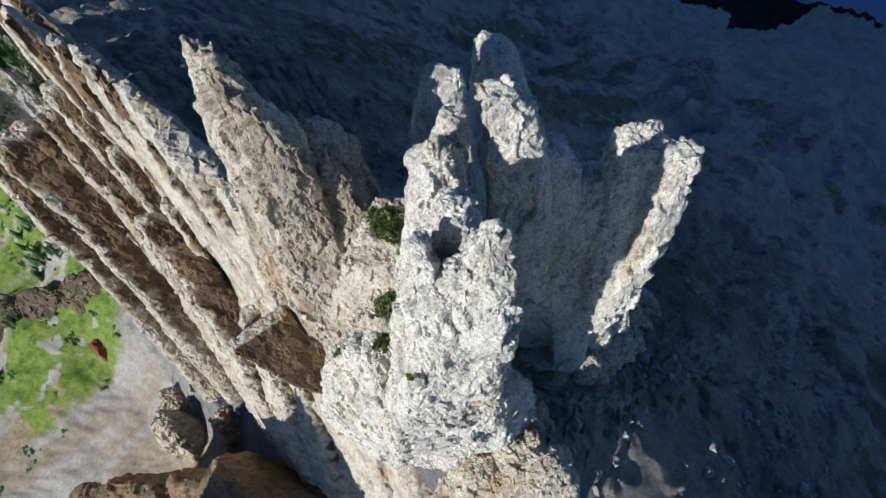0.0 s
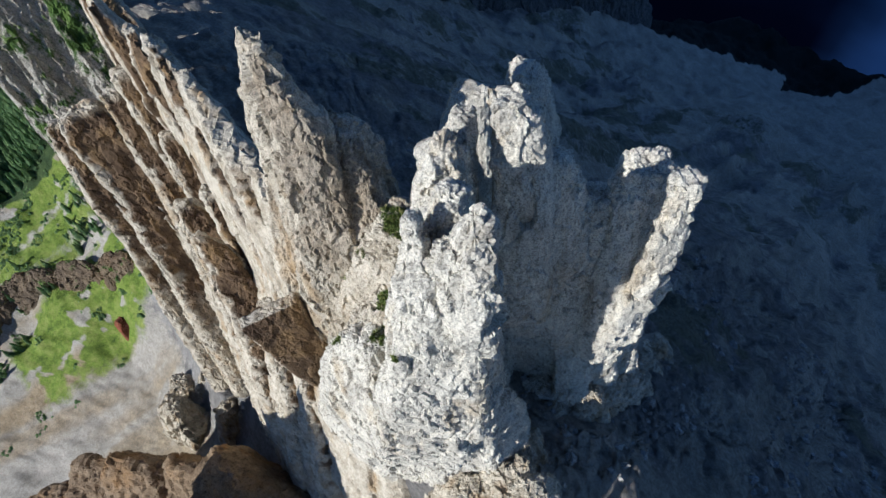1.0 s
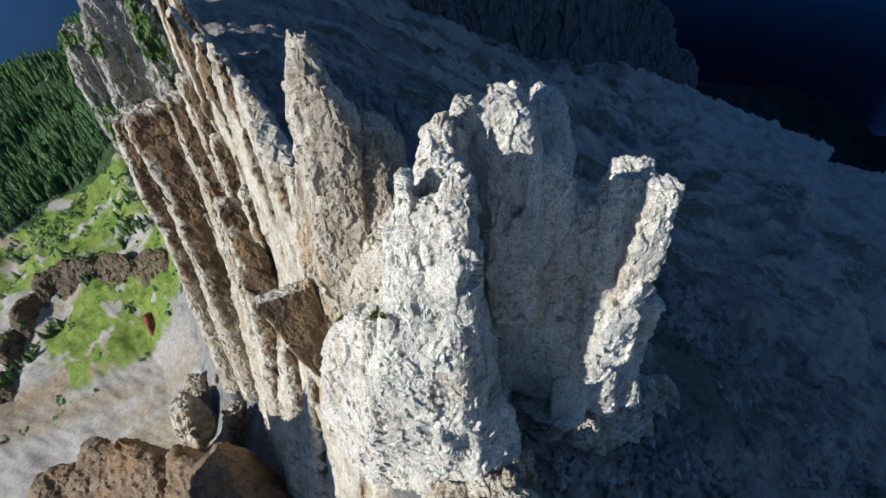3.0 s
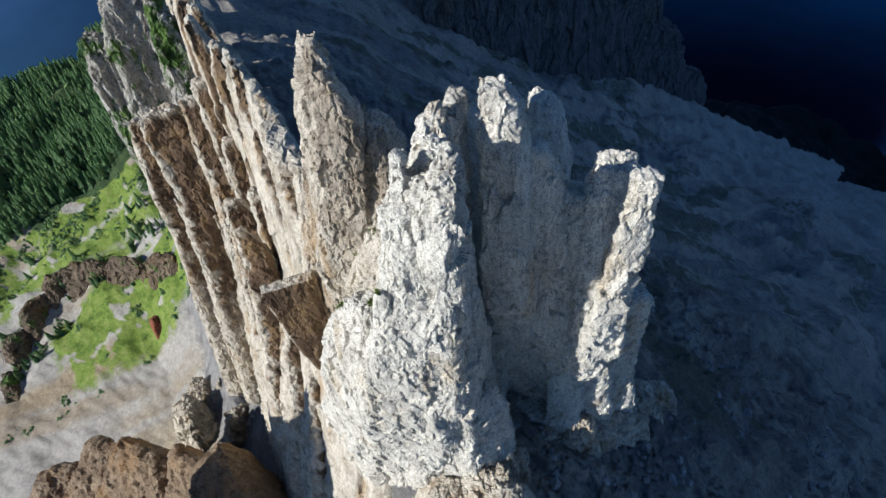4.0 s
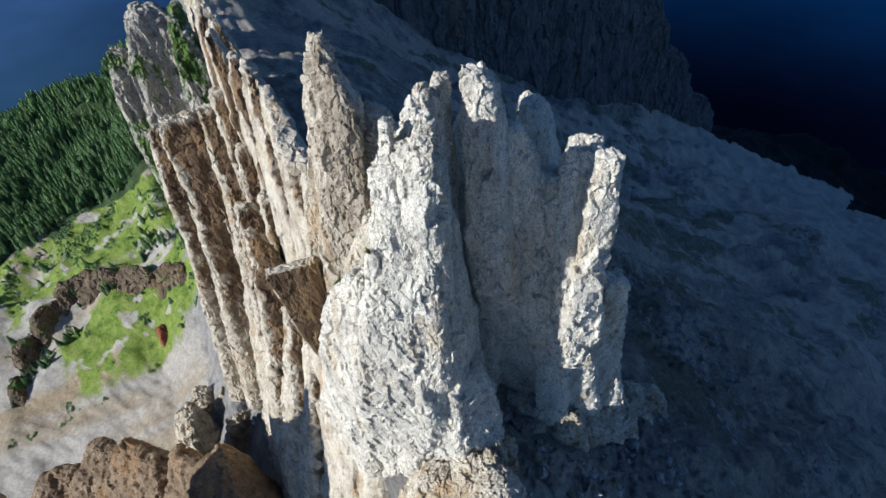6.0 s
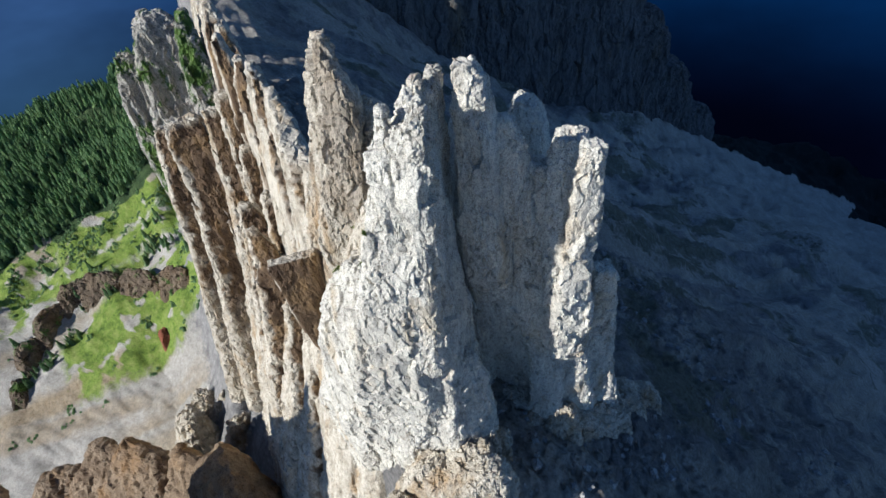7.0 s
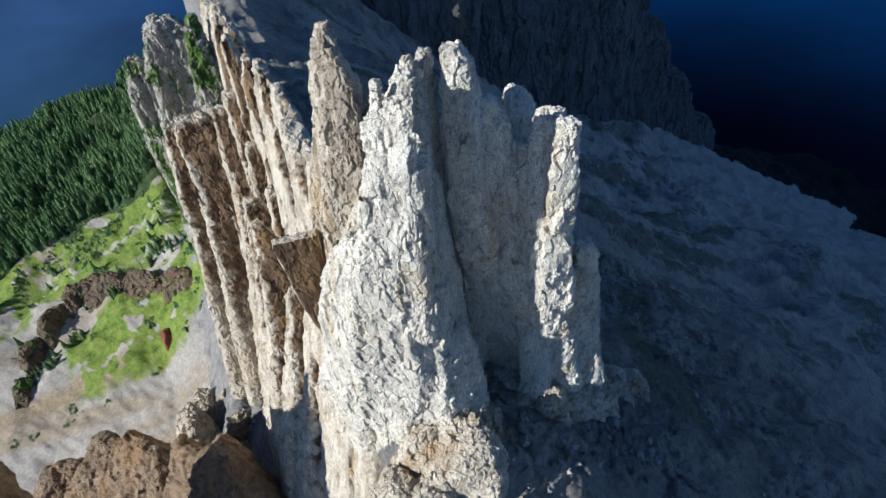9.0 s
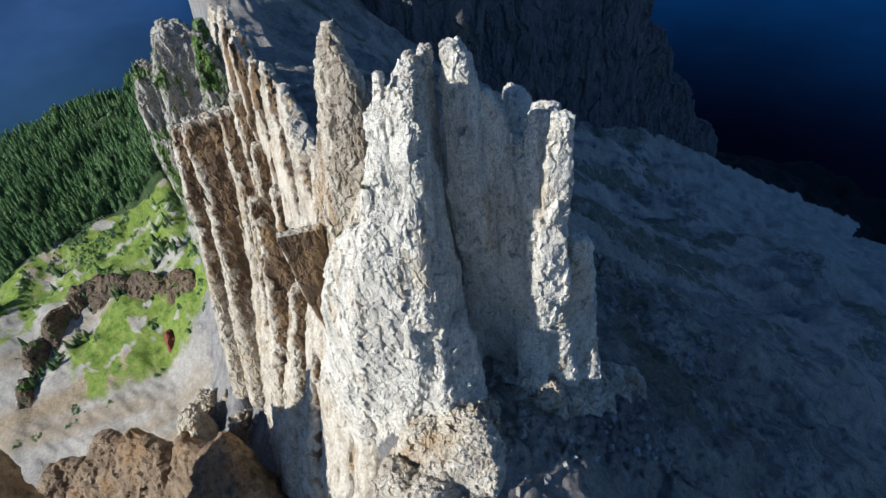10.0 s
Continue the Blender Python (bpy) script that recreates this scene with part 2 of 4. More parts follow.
def limestone(name, pale, mid, stain, stain_low=0.55, stain_high=0.72, size=1.0, green=0.0):
    """Pale dolomite with ochre stains that run down it and grey weathering."""
    m, t, b = shader(name)
    base = ramp(t, mottle(t, 0.3 / size, 10, (1, 1, 0.45)), ((0.36, mid), (0.56, pale)))
    streak = ramp(t, mottle(t, 0.16 / size, 6, (1, 1, 0.25)), ((stain_low, (0, 0, 0)), (stain_high, (1, 1, 1))))
    col = blend(t, streak, base, stain)
    rust = ramp(t, mottle(t, 0.22 / size, 8, (1, 1, 0.4)), ((0.33, (0.085, 0.055, 0.032)), (0.52, (0.165, 0.112, 0.062)), (0.72, (0.29, 0.19, 0.08))))
    col = blend(t, mark(t, "fresh"), col, rust)
    grime = ramp(t, mottle(t, 1.3 / size, 8, (1, 1, 0.5)), ((0.32, (0.42, 0.41, 0.4)), (0.44, (0.9, 0.9, 0.89)), (0.6, (1.05, 1.05, 1.04))))
    col = blend(t, 0.8, col, grime, "MULTIPLY")
    pit = ramp(t, mottle(t, 3.0 / size, 7, (1, 1, 0.55), 0.7), ((0.37, (0.38, 0.37, 0.36)), (0.45, (1.0, 1.0, 1.0))))
    col = blend(t, 0.75, col, pit, "MULTIPLY")
    speck = ramp(t, mottle(t, 7.0 / size, 5), ((0.36, (0.42, 0.41, 0.4)), (0.54, (1.12, 1.12, 1.12))))
    col = blend(t, 0.8, col, speck, "MULTIPLY")
    if green:
        leaf = ramp(t, mottle(t, 0.5 / size, 8), ((0.35, (0.03, 0.06, 0.012)), (0.65, (0.11, 0.17, 0.03))))
        where = ramp(t, mottle(t, 0.2 / size, 9, (1, 1, 0.6), 0.75), ((0.62 - green, (0, 0, 0)), (0.66 - green, (1, 1, 1))))
        col = blend(t, where, col, leaf)
    t.links.new(col, b.inputs["Base Color"])
    relief(t, b, mottle(t, 3.8 / size, 12, (1, 1, 0.7), 0.72), 0.85, 0.2 * size)
    return m


PALE = limestone("pale_dolomite", (0.68, 0.64, 0.53), (0.49, 0.455, 0.375), (0.44, 0.33, 0.17), 0.56, 0.77)
WARM = limestone("ochre_dolomite", (0.58, 0.525, 0.41), (0.38, 0.33, 0.24), (0.36, 0.24, 0.1), 0.54, 0.74)
BROWN = limestone("brown_dolomite", (0.28, 0.21, 0.13), (0.17, 0.12, 0.07), (0.25, 0.15, 0.06), 0.5, 0.7, 2.5)
# Kept far darker than the other dolomite, so its colour holds the cliffs' shadow.
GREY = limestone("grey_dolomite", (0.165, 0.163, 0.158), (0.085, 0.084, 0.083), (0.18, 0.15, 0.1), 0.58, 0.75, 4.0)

RUBBLE = limestone("shattered_dolomite", (0.4, 0.39, 0.36), (0.24, 0.23, 0.215), (0.3, 0.23, 0.14), 0.56, 0.74, 0.6)
MOSSY = limestone("crag_with_turf", (0.46, 0.43, 0.36), (0.3, 0.275, 0.22), (0.28, 0.2, 0.12), 0.58, 0.75, 5.0, 0.085)
DARK = limestone("dark_crag", (0.19, 0.145, 0.09), (0.1, 0.075, 0.05), (0.15, 0.095, 0.045), 0.5, 0.7, 3.5, 0.075)
REDDISH = limestone("red_earth", (0.30, 0.10, 0.05), (0.2, 0.07, 0.04), (0.16, 0.08, 0.05), 0.5, 0.7, 4.0)


def ground_material():
    m, t, b = shader("mountain_ground", 0.95)
    scree = ramp(t, mottle(t, 0.03, 10), ((0.3, (0.36, 0.335, 0.275)), (0.65, (0.53, 0.49, 0.41))))
    rubble = ramp(t, mottle(t, 0.9, 12, (1, 1, 1), 0.75), ((0.36, (0.35, 0.35, 0.35)), (0.6, (1.2, 1.2, 1.2))))
    heap = ramp(t, mottle(t, 0.25, 12, (1, 1, 1), 0.75), ((0.38, (0.45, 0.45, 0.45)), (0.52, (1.0, 1.0, 1.0)), (0.66, (1.3, 1.3, 1.3))))
    crag = ramp(t, mottle(t, 0.09, 10, (1, 1, 0.4)), ((0.3, (0.19, 0.18, 0.165)), (0.65, (0.38, 0.36, 0.325))))
    grass = ramp(t, mottle(t, 0.09, 12, (1, 1, 1), 0.72), ((0.3, (0.055, 0.095, 0.015)), (0.48, (0.20, 0.28, 0.035)), (0.7, (0.34, 0.37, 0.1))))
    turf = ramp(t, mottle(t, 0.12, 10, (1, 1, 1), 0.7), ((0.3, (0.13, 0.135, 0.09)), (0.7, (0.29, 0.28, 0.21))))
    # Forest floor taken almost to black: the far slope's shade is in this colour.
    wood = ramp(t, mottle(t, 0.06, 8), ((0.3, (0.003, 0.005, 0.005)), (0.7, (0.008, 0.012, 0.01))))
    col = blend(t, ragged(t, "cliff", 0.13, 1.5, 0.04), scree, crag)
    col = blend(t, ragged(t, "turf", 0.16, 1.5, 0.04), col, turf)
    loam = ramp(t, mottle(t, 0.2, 8), ((0.3, (0.30, 0.23, 0.13)), (0.7, (0.46, 0.38, 0.25))))
    col = blend(t, ragged(t, "loam", 0.05, 1.2, 0.12), col, loam)
    col = blend(t, ragged(t, "grass", 0.09, 1.15, 0.06), col, grass)
    floor = ramp(t, mottle(t, 0.08, 10), ((0.3, (0.03, 0.055, 0.02)), (0.7, (0.09, 0.13, 0.04))))
    col = blend(t, ragged(t, "glade", 0.03), col, floor)
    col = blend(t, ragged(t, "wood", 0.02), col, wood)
    col = blend(t, 0.6, col, rubble, "MULTIPLY")
    col = blend(t, 0.45, col, heap, "MULTIPLY")
    t.links.new(col, b.inputs["Base Color"])
    relief(t, b, mottle(t, 0.6, 14, (1, 1, 1), 0.85), 1.0, 2.0)
    return m


GROUND = ground_material()


def haze_material():
    """Far valley air painted as a glow, blue, paler with distance and dark on the shaded side."""
    m = bpy.data.materials.new("painted_distant_haze")
    m.use_nodes = True
    t = m.node_tree
    t.nodes.remove(t.nodes["Principled BSDF"])
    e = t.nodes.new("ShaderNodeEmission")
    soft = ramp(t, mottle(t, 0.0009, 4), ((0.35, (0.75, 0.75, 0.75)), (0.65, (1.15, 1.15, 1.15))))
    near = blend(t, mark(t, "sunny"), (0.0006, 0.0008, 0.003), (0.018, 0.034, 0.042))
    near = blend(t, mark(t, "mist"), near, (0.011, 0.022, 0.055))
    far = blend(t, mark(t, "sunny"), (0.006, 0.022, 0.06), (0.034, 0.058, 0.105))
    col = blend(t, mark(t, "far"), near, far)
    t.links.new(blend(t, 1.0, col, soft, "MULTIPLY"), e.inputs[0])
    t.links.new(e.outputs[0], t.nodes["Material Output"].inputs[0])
    return m


HAZE = haze_material()


# ---- the mountain ----
def uv_of(x, y):
    """u: metres from the crest, towards the shaded side; v: metres along the crest, away from the towers."""
    return 0.66 * x + 0.75 * y - 2.5, -0.75 * x + 0.66 * y


def smooth(a, b, x):
    t = np.clip((x - a) / (b - a), 0, 1)
    return t * t * (3 - 2 * t)


def xy_of(u, v):
    return 0.661 * (u + 2.5) - 0.751 * v, 0.751 * (u + 2.5) + 0.661 * v


def along_crest(rows):
    """Rows of a blade given as z, u, v, half length across the crest, half thickness along it, turn."""
    return [(z, *xy_of(u, v), a, b, 48.7 + turn) for z, u, v, a, b, turn in rows]


def ground_height(x, y):
    u, v = uv_of(x, y)
    p = np.stack([x, y, np.zeros_like(x)], 1)
    crest = np.interp(v, (-400, -40, 0, 30, 90, 150, 300, 600, 900, 1200), (-220, -48, -31, -26, -30, -18, -34, 30, -30, -150))
    crest = crest + smooth(-50, -110, u) * np.interp(v, (300, 600, 900, 1200), (0, 10, 110, 270))
    r = np.maximum(u, 0)
    shade = np.interp(r, (0, 8, 26, 51, 70, 134, 290, 423, 1000, 1600, 2600, 5200), (0, 2, 8, 23, 36, 86, 212, 300, 590, 880, 1000, 1000))
    l = np.maximum(-u, 0)
    lit = np.interp(l, (0, 4, 12, 20, 30, 40, 60, 110, 160, 250, 420, 900, 5200), (0, 4, 60, 95, 125, 150, 182, 272, 318, 345, 400, 520, 700))
    lit *= 1 + 0.75 * smooth(160, 200, v) * smooth(90, 30, l) * smooth(640, 560, v)
    z = crest - shade - lit
    z -= 75 * np.exp(-((v - 46 - 0.15 * u) / 13) ** 2) * smooth(4, 26, l) * smooth(95, 50, l)
    far = np.clip(np.hypot(u, v) / 60, 0.05, 12)
    z += 2.2 * far * fbm(p / 55.0, 5, 3) * smooth(3, 60, np.abs(u))
    gully = fbm(np.stack([v / 34.0, u / 160.0, 0 * u], 1), 4, 8, ridged=True)
    z += smooth(10, 200, r) * 14 * gully
    z += smooth(20, 60, r) * smooth(700, 300, r) * 2.2 * fbm(np.stack([v / 9.0, u / 45.0, 0 * u], 1), 4, 9, ridged=True)
    z += 0.9 * fbm(p / 5.0, 5, 21) * np.clip(np.hypot(x, y) / 30, 0.6, 3)
    near = np.hypot(x, y) < 400
    lump = np.zeros(len(x))
    lump[near] = 1.3 * cells(p[near] / 4.5 + 0.3 * vnoise(p[near] / 3.0, 91)[:, None], 93)[1] + 0.9 * cells(p[near] / 1.7, 94)[1]
    z += lump * smooth(420, 150, np.hypot(x, y)) * smooth(-0.5, 0.3, fbm(p / 30.0, 3, 95))
    z -= 15 * np.exp(-((u + 2) / 6) ** 2 - ((v - 5) / 9) ** 2)
    z -= 8 * np.exp(-((u - 42) / 13) ** 2 - ((v - 11) / 8) ** 2)
    z -= 70 * smooth(330, 600, v) * smooth(15, -40, u) * smooth(-130, -70, u)
    z -= 460 * smooth(900, 1130, v + 30 * fbm(p / 130, 3, 15) + 0.15 * u) * smooth(0, -90, u)
    z -= 700 * smooth(1850, 2250, np.hypot(x, y))
    return z


def terrain():
    turn = np.radians(np.concatenate([np.linspace(-112, 75, 720, endpoint=False), np.linspace(75, 248, 110, endpoint=False)]))
    rad = np.concatenate([[0.5], np.geomspace(4, 4800, 440)])
    a, r = np.meshgrid(turn, rad, indexing="ij")
    x, y = (r * np.sin(a)).ravel(), (15 + r * np.cos(a)).ravel()
    z = ground_height(x, y)
    na, nr = a.shape
    i, j = np.meshgrid(np.arange(na), np.arange(nr - 1), indexing="ij")
    k = (i + 1) % na
    q = np.stack([i * nr + j, k * nr + j, k * nr + j + 1, i * nr + j + 1], -1).reshape(-1, 4)[:, ::-1]
    v3 = np.stack([x, y, z], 1)
    n = normals(v3, q)
    u, v = uv_of(x, y)
    p = np.stack([x, y, z], 1)
    w1, w2 = fbm(p / 60, 5, 71), fbm(p / 14, 4, 72)
    w3 = fbm(np.stack([v / 22.0, u / 150.0, 0 * u], 1) + 0.4 * w1[:, None], 5, 77)
    wob = v + 26 * w1 + 10 * w2
    steep = np.maximum(smooth(0.60, 0.42, n[:, 2]), smooth(0.05, 0.3, w2 + 0.5 * w1) * 0.3) * smooth(6, -6, u)
    steep = np.maximum(steep, smooth(-0.35, 0.35, w3 + 0.5 * w2) * smooth(14, 50, u) * smooth(900, 500, u) * 0.68)
    steep *= np.where(u < 0, smooth(-135, -90, u), 1)
    meadow = smooth(335, 380, wob + 0.10 * (u + 105)) * smooth(480, 440, v) * smooth(-62, -84, u) * smooth(-290, -250, u) * smooth(-0.7, -0.4, w2 + w1)
    upper = smooth(470, 490, wob) * smooth(-70, -100, u) * smooth(-0.5, -0.1, w2 + 0.5 * w1)
    # Grass thinned to bare pale scree, a ground colour standing in for low mist.
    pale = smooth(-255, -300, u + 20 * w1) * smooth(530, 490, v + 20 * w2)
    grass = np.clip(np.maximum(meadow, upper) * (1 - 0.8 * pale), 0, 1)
    streak = smooth(0.05, 0.3, fbm(np.stack([v / 9.0, u / 90.0, 0 * u], 1), 4, 79))
    grass *= 1 - 0.5 * streak * smooth(480, 500, v)
    strip = 350 - 0.18 * (u + 105)
    loam = smooth(-0.2, 0.35, fbm(np.stack([v / 30.0 + u / 90.0, u / 160.0, 0 * u], 1), 5, 83)) * smooth(-100, -130, u) * 0.6
    loam = np.maximum(loam, np.exp(-((v - strip - 12 + 8 * w2) / 14) ** 2) * smooth(-120, -170, u))
    turf = smooth(-0.3, 0.5, fbm(np.stack([v / 30.0, u / 80.0, 0 * u], 1), 5, 81) + 0.5 * w2) * smooth(30, 90, u) * smooth(900, 600, u) * 0.65
    # where the shade-black wood colour covers the far slope
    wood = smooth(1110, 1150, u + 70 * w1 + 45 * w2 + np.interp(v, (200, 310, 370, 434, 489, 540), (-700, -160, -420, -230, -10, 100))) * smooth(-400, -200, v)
    glade = smooth(585, 600, wob + 0.08 * (u + 200)) * smooth(-60, -110, u)
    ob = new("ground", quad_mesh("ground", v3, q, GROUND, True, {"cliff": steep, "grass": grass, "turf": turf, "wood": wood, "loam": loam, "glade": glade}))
    return tagged(ob, "mountain slopes of pale scree, crags and alpine grass", "ground", kind="structure")


ground = terrain()



def backdrop():
    """A far bowl, painted with glowing valley haze, beyond the last slopes."""
    turn = np.radians(np.linspace(-180, 180, 181))[:-1]
    rad = np.linspace(1850, 4750, 40)
    a, r = np.meshgrid(turn, rad, indexing="ij")
    x, y = (r * np.sin(a)).ravel(), (r * np.cos(a)).ravel()
    far = ((r - 1850) / 2900).ravel()
    z = np.interp(far, (0, 0.2, 1.0), (-1040, -960, -420))
    na, nr = a.shape
    i, j = np.meshgrid(np.arange(na), np.arange(nr - 1), indexing="ij")
    k = (i + 1) % na
    q = np.stack([i * nr + j, k * nr + j, k * nr + j + 1, i * nr + j + 1], -1).reshape(-1, 4)[:, ::-1]
    u, v = uv_of(x, y)
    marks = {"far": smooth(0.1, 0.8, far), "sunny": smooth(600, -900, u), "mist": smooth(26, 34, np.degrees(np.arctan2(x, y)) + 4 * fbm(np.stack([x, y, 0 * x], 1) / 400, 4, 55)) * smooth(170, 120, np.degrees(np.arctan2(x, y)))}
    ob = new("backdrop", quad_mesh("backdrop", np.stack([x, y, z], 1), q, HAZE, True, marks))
    return tagged(ob, "backdrop of painted blue haze over the distant valley floor", "backdrop", kind="structure")


backdrop()

# ---- the towers ----
CAVE = [(-6, 6.5, 24.5, 1.6, 2.6, 0), (-12, 6.5, 24.5, 3.4, 3.6, 0), (-24, 7.4, 25.5, 4.4, 4.4, 0), (-36, 8, 26.5, 4.4, 5, 0)]   # a hollow under the wall between the towers

rock("rock_tower", [
    [(42.3, -2.0, 8.3, 0.6, 0.6, 10), (40.6, -2.0, 8.2, 1.0, 1.2, 10), (37, -2.1, 8.0, 1.4, 2.1, 10), (32, -2.6, 8.2, 2.2, 2.8, 10), (18, -4.6, 8.7, 3.4, 3.7, 12), (2, -7.6, 9.8, 5.4, 4.9, 14), (-16, -9.6, 13, 7.4, 6.4, 8), (-34, -14.5, 16.5, 10.5, 8.6, -6), (-80, -22, 26, 18, 14, -30)],
    [(43.3, 1.7, 8.0, 0.55, 0.6, 5), (41.6, 1.7, 7.9, 0.9, 1.1, 5), (39, 1.3, 8.0, 1.25, 1.8, 6), (35, 0.9, 8.5, 1.75, 2.4, 8), (29, 0.0, 9.2, 2.2, 2.9, 15), (18, -1.6, 10.9, 3.3, 3.4, 27), (8, -2.3, 11.4, 3.9, 3.8, 42), (2, -2.8, 11.7, 4.2, 4.2, 50), (-8, -3.5, 12.6, 4.5, 4.7, 54), (-16, -3.6, 13.6, 4.9, 5.0, 56), (-24, -4.6, 15, 5.4, 5.4, 54), (-80, -14, 28, 12, 12, 0)],
    [(41.0, 0.2, 7.7, 0.8, 1.0, 5), (39, 0.0, 7.7, 1.7, 1.5, 5), (35, -0.5, 8.0, 2.4, 2.3, 8), (28, -1.0, 8.7, 2.8, 3.0, 12), (10, -2.5, 9.6, 3.6, 3.6, 18)],
    [(41.6, -1.2, 14.6, 0.7, 1.1, 8), (40.2, -1.5, 14.6, 1.3, 2.1, 8), (37, -2.0, 14.3, 2.0, 2.6, 5), (30, -2.6, 13.8, 3.0, 3.2, 0), (10, -3, 14, 5, 5, 0), (-34, -8, 17, 12, 8, 0)],
    [(41.4, -0.5, 11.2, 0.7, 0.8, 0), (39.2, -0.9, 11.3, 1.4, 1.7, 0), (35, -1.2, 11.1, 2.2, 2.3, 0), (20, -1, 11, 3.2, 3.5, 0), (0, -3, 12, 5, 5, 0)],
    [(15, -11.4, 13.6, 2.2, 2.6, -32), (9, -13, 14, 4.4, 4.2, -32), (2, -14.6, 14, 6, 5.4, -30), (-6, -16, 14.6, 6.5, 6.4, -28), (-22, -17.4, 16, 7.4, 8.0, -25), (-45, -24, 22, 13, 11, -30), (-80, -33, 31, 19, 14, -36)],
    # buttress added and turned to cast shade on the slim tower's foot
    [(-2, 2.4, 13.7, 1.9, 1.3, 55), (-8, 3.1, 13.9, 2.8, 1.9, 55), (-20, 3.7, 14.8, 3.5, 2.5, 55), (-45, 3.8, 16.5, 5, 4, 55)],
], 0.7, PALE, "pale sunlit limestone tower with twin tips", names=("column", "column", "face", "arete", "knob", "foot", "buttress"), seed=3, swell=0.75, block=1.6, crag=0.5, tall=2.4, lines=0.4)

rock("rock_tower", [
    [(42.4, -0.3, 17.3, 0.85, 0.9, 0), (40.6, -0.6, 17.2, 1.15, 1.5, 0), (36, -1.4, 17.4, 1.5, 2.1, 0), (20, -3.4, 18.6, 3, 2.7, 0), (-36, -6, 22, 8, 6, 0)],
    [(42.3, 2.0, 18.7, 1.3, 1.1, -8), (39.6, 2.8, 18.5, 2.0, 1.6, -8), (34, 3.6, 19.0, 2.3, 2.2, -6), (22, 3.9, 19.8, 2.8, 2.8, 4), (10, 4.2, 22, 3.4, 3.0, 10), (0, 4.2, 26.5, 3.6, 2.6, 0), (-18, 3, 30.5, 6, 4, 0), (-45, 3, 33, 8, 6, 0)],
    [(35.8, 6.0, 20.2, 1.0, 1.2, 10), (31, 6.9, 20.8, 1.9, 1.7, 18), (20, 7.2, 22.4, 3.0, 2.4, 24), (10, 7.6, 25.4, 3.4, 2.2, 18), (0, 7.8, 28.6, 3.5, 2.0, 0), (-20, 8, 32.5, 6, 4, 0), (-45, 8, 34, 7, 6, 0)],
], 0.75, PALE, "blocky limestone tower split by a chimney", names=("column",), seed=11, swell=0.55, block=1.25, crag=0.4, tall=2.8, lines=0.45,
   cuts=[[(46, 1.05, 16.6, 0.38, 2.2, 0), (34, 0.75, 17.0, 0.5, 2.4, 0), (25, 0.4, 17.6, 0.4, 2.2, 0)], CAVE])

rock("rock_tower", [
    [(33.6, 13.4, 22.8, 1.6, 1.6, 20), (30, 13.6, 22.8, 2.2, 1.9, 20), (20, 14.4, 23, 2.7, 2.3, 20), (0, 16, 25.5, 3.6, 3.0, 20), (-16, 16, 32.5, 4.4, 4, 20), (-50, 18, 39, 8, 8, 20)],
    [(33.8, 16.0, 21.0, 1.4, 1.0, 30), (28, 16.0, 21.0, 1.9, 1.5, 30), (10, 16.2, 22.6, 2.4, 2.0, 30), (-10, 17.0, 27.4, 2.8, 2.7, 30), (-20, 17.4, 33.5, 3.6, 4, 20), (-50, 19, 39, 8, 8, 20)],
    [(29, 9.5, 23, 2.4, 1.4, 0), (24, 10, 23.4, 4.0, 1.8, 0), (0, 11, 27, 6, 2.4, 0), (-16, 11, 30, 6, 3, 0), (-50, 12, 32, 9, 6, 0)],
    [(10, 20.5, 27, 1.5, 1.5, 30), (-6, 20.6, 33.4, 3, 3, 30), (-14, 21.2, 36, 3.4, 3.4, 30), (-26, 21.8, 38.5, 4.2, 4.2, 30), (-50, 23, 42, 8, 8, 20)],
], 0.78, PALE, "slim limestone tower on the shaded side", names=("column", "column", "wall", "shoulder"), seed=19, swell=0.8, block=1.25, crag=0.45, tall=2.6, lines=0.35, cuts=[CAVE])

rock("rock_pinnacle", [
    [(23.0, 1.6, 52, 1.6, 1.7, 0), (20.4, 2.1, 52, 2.8, 2.6, 0), (10, 2.9, 52, 4.6, 3.6, 0), (-50, 4, 48, 9, 8, 0)],
    [(28, -3.4, 40, 2.2, 1.7, 0), (23, -4.6, 40, 3.2, 2.4, 0), (12, -5.4, 40.5, 4.5, 3.5, 0), (-50, -5, 44, 9, 8, 0)],
], 0.9, PALE, "stubby shaded pinnacle behind the towers", names=("column",), levels=1, swell=0.7, seed=23)

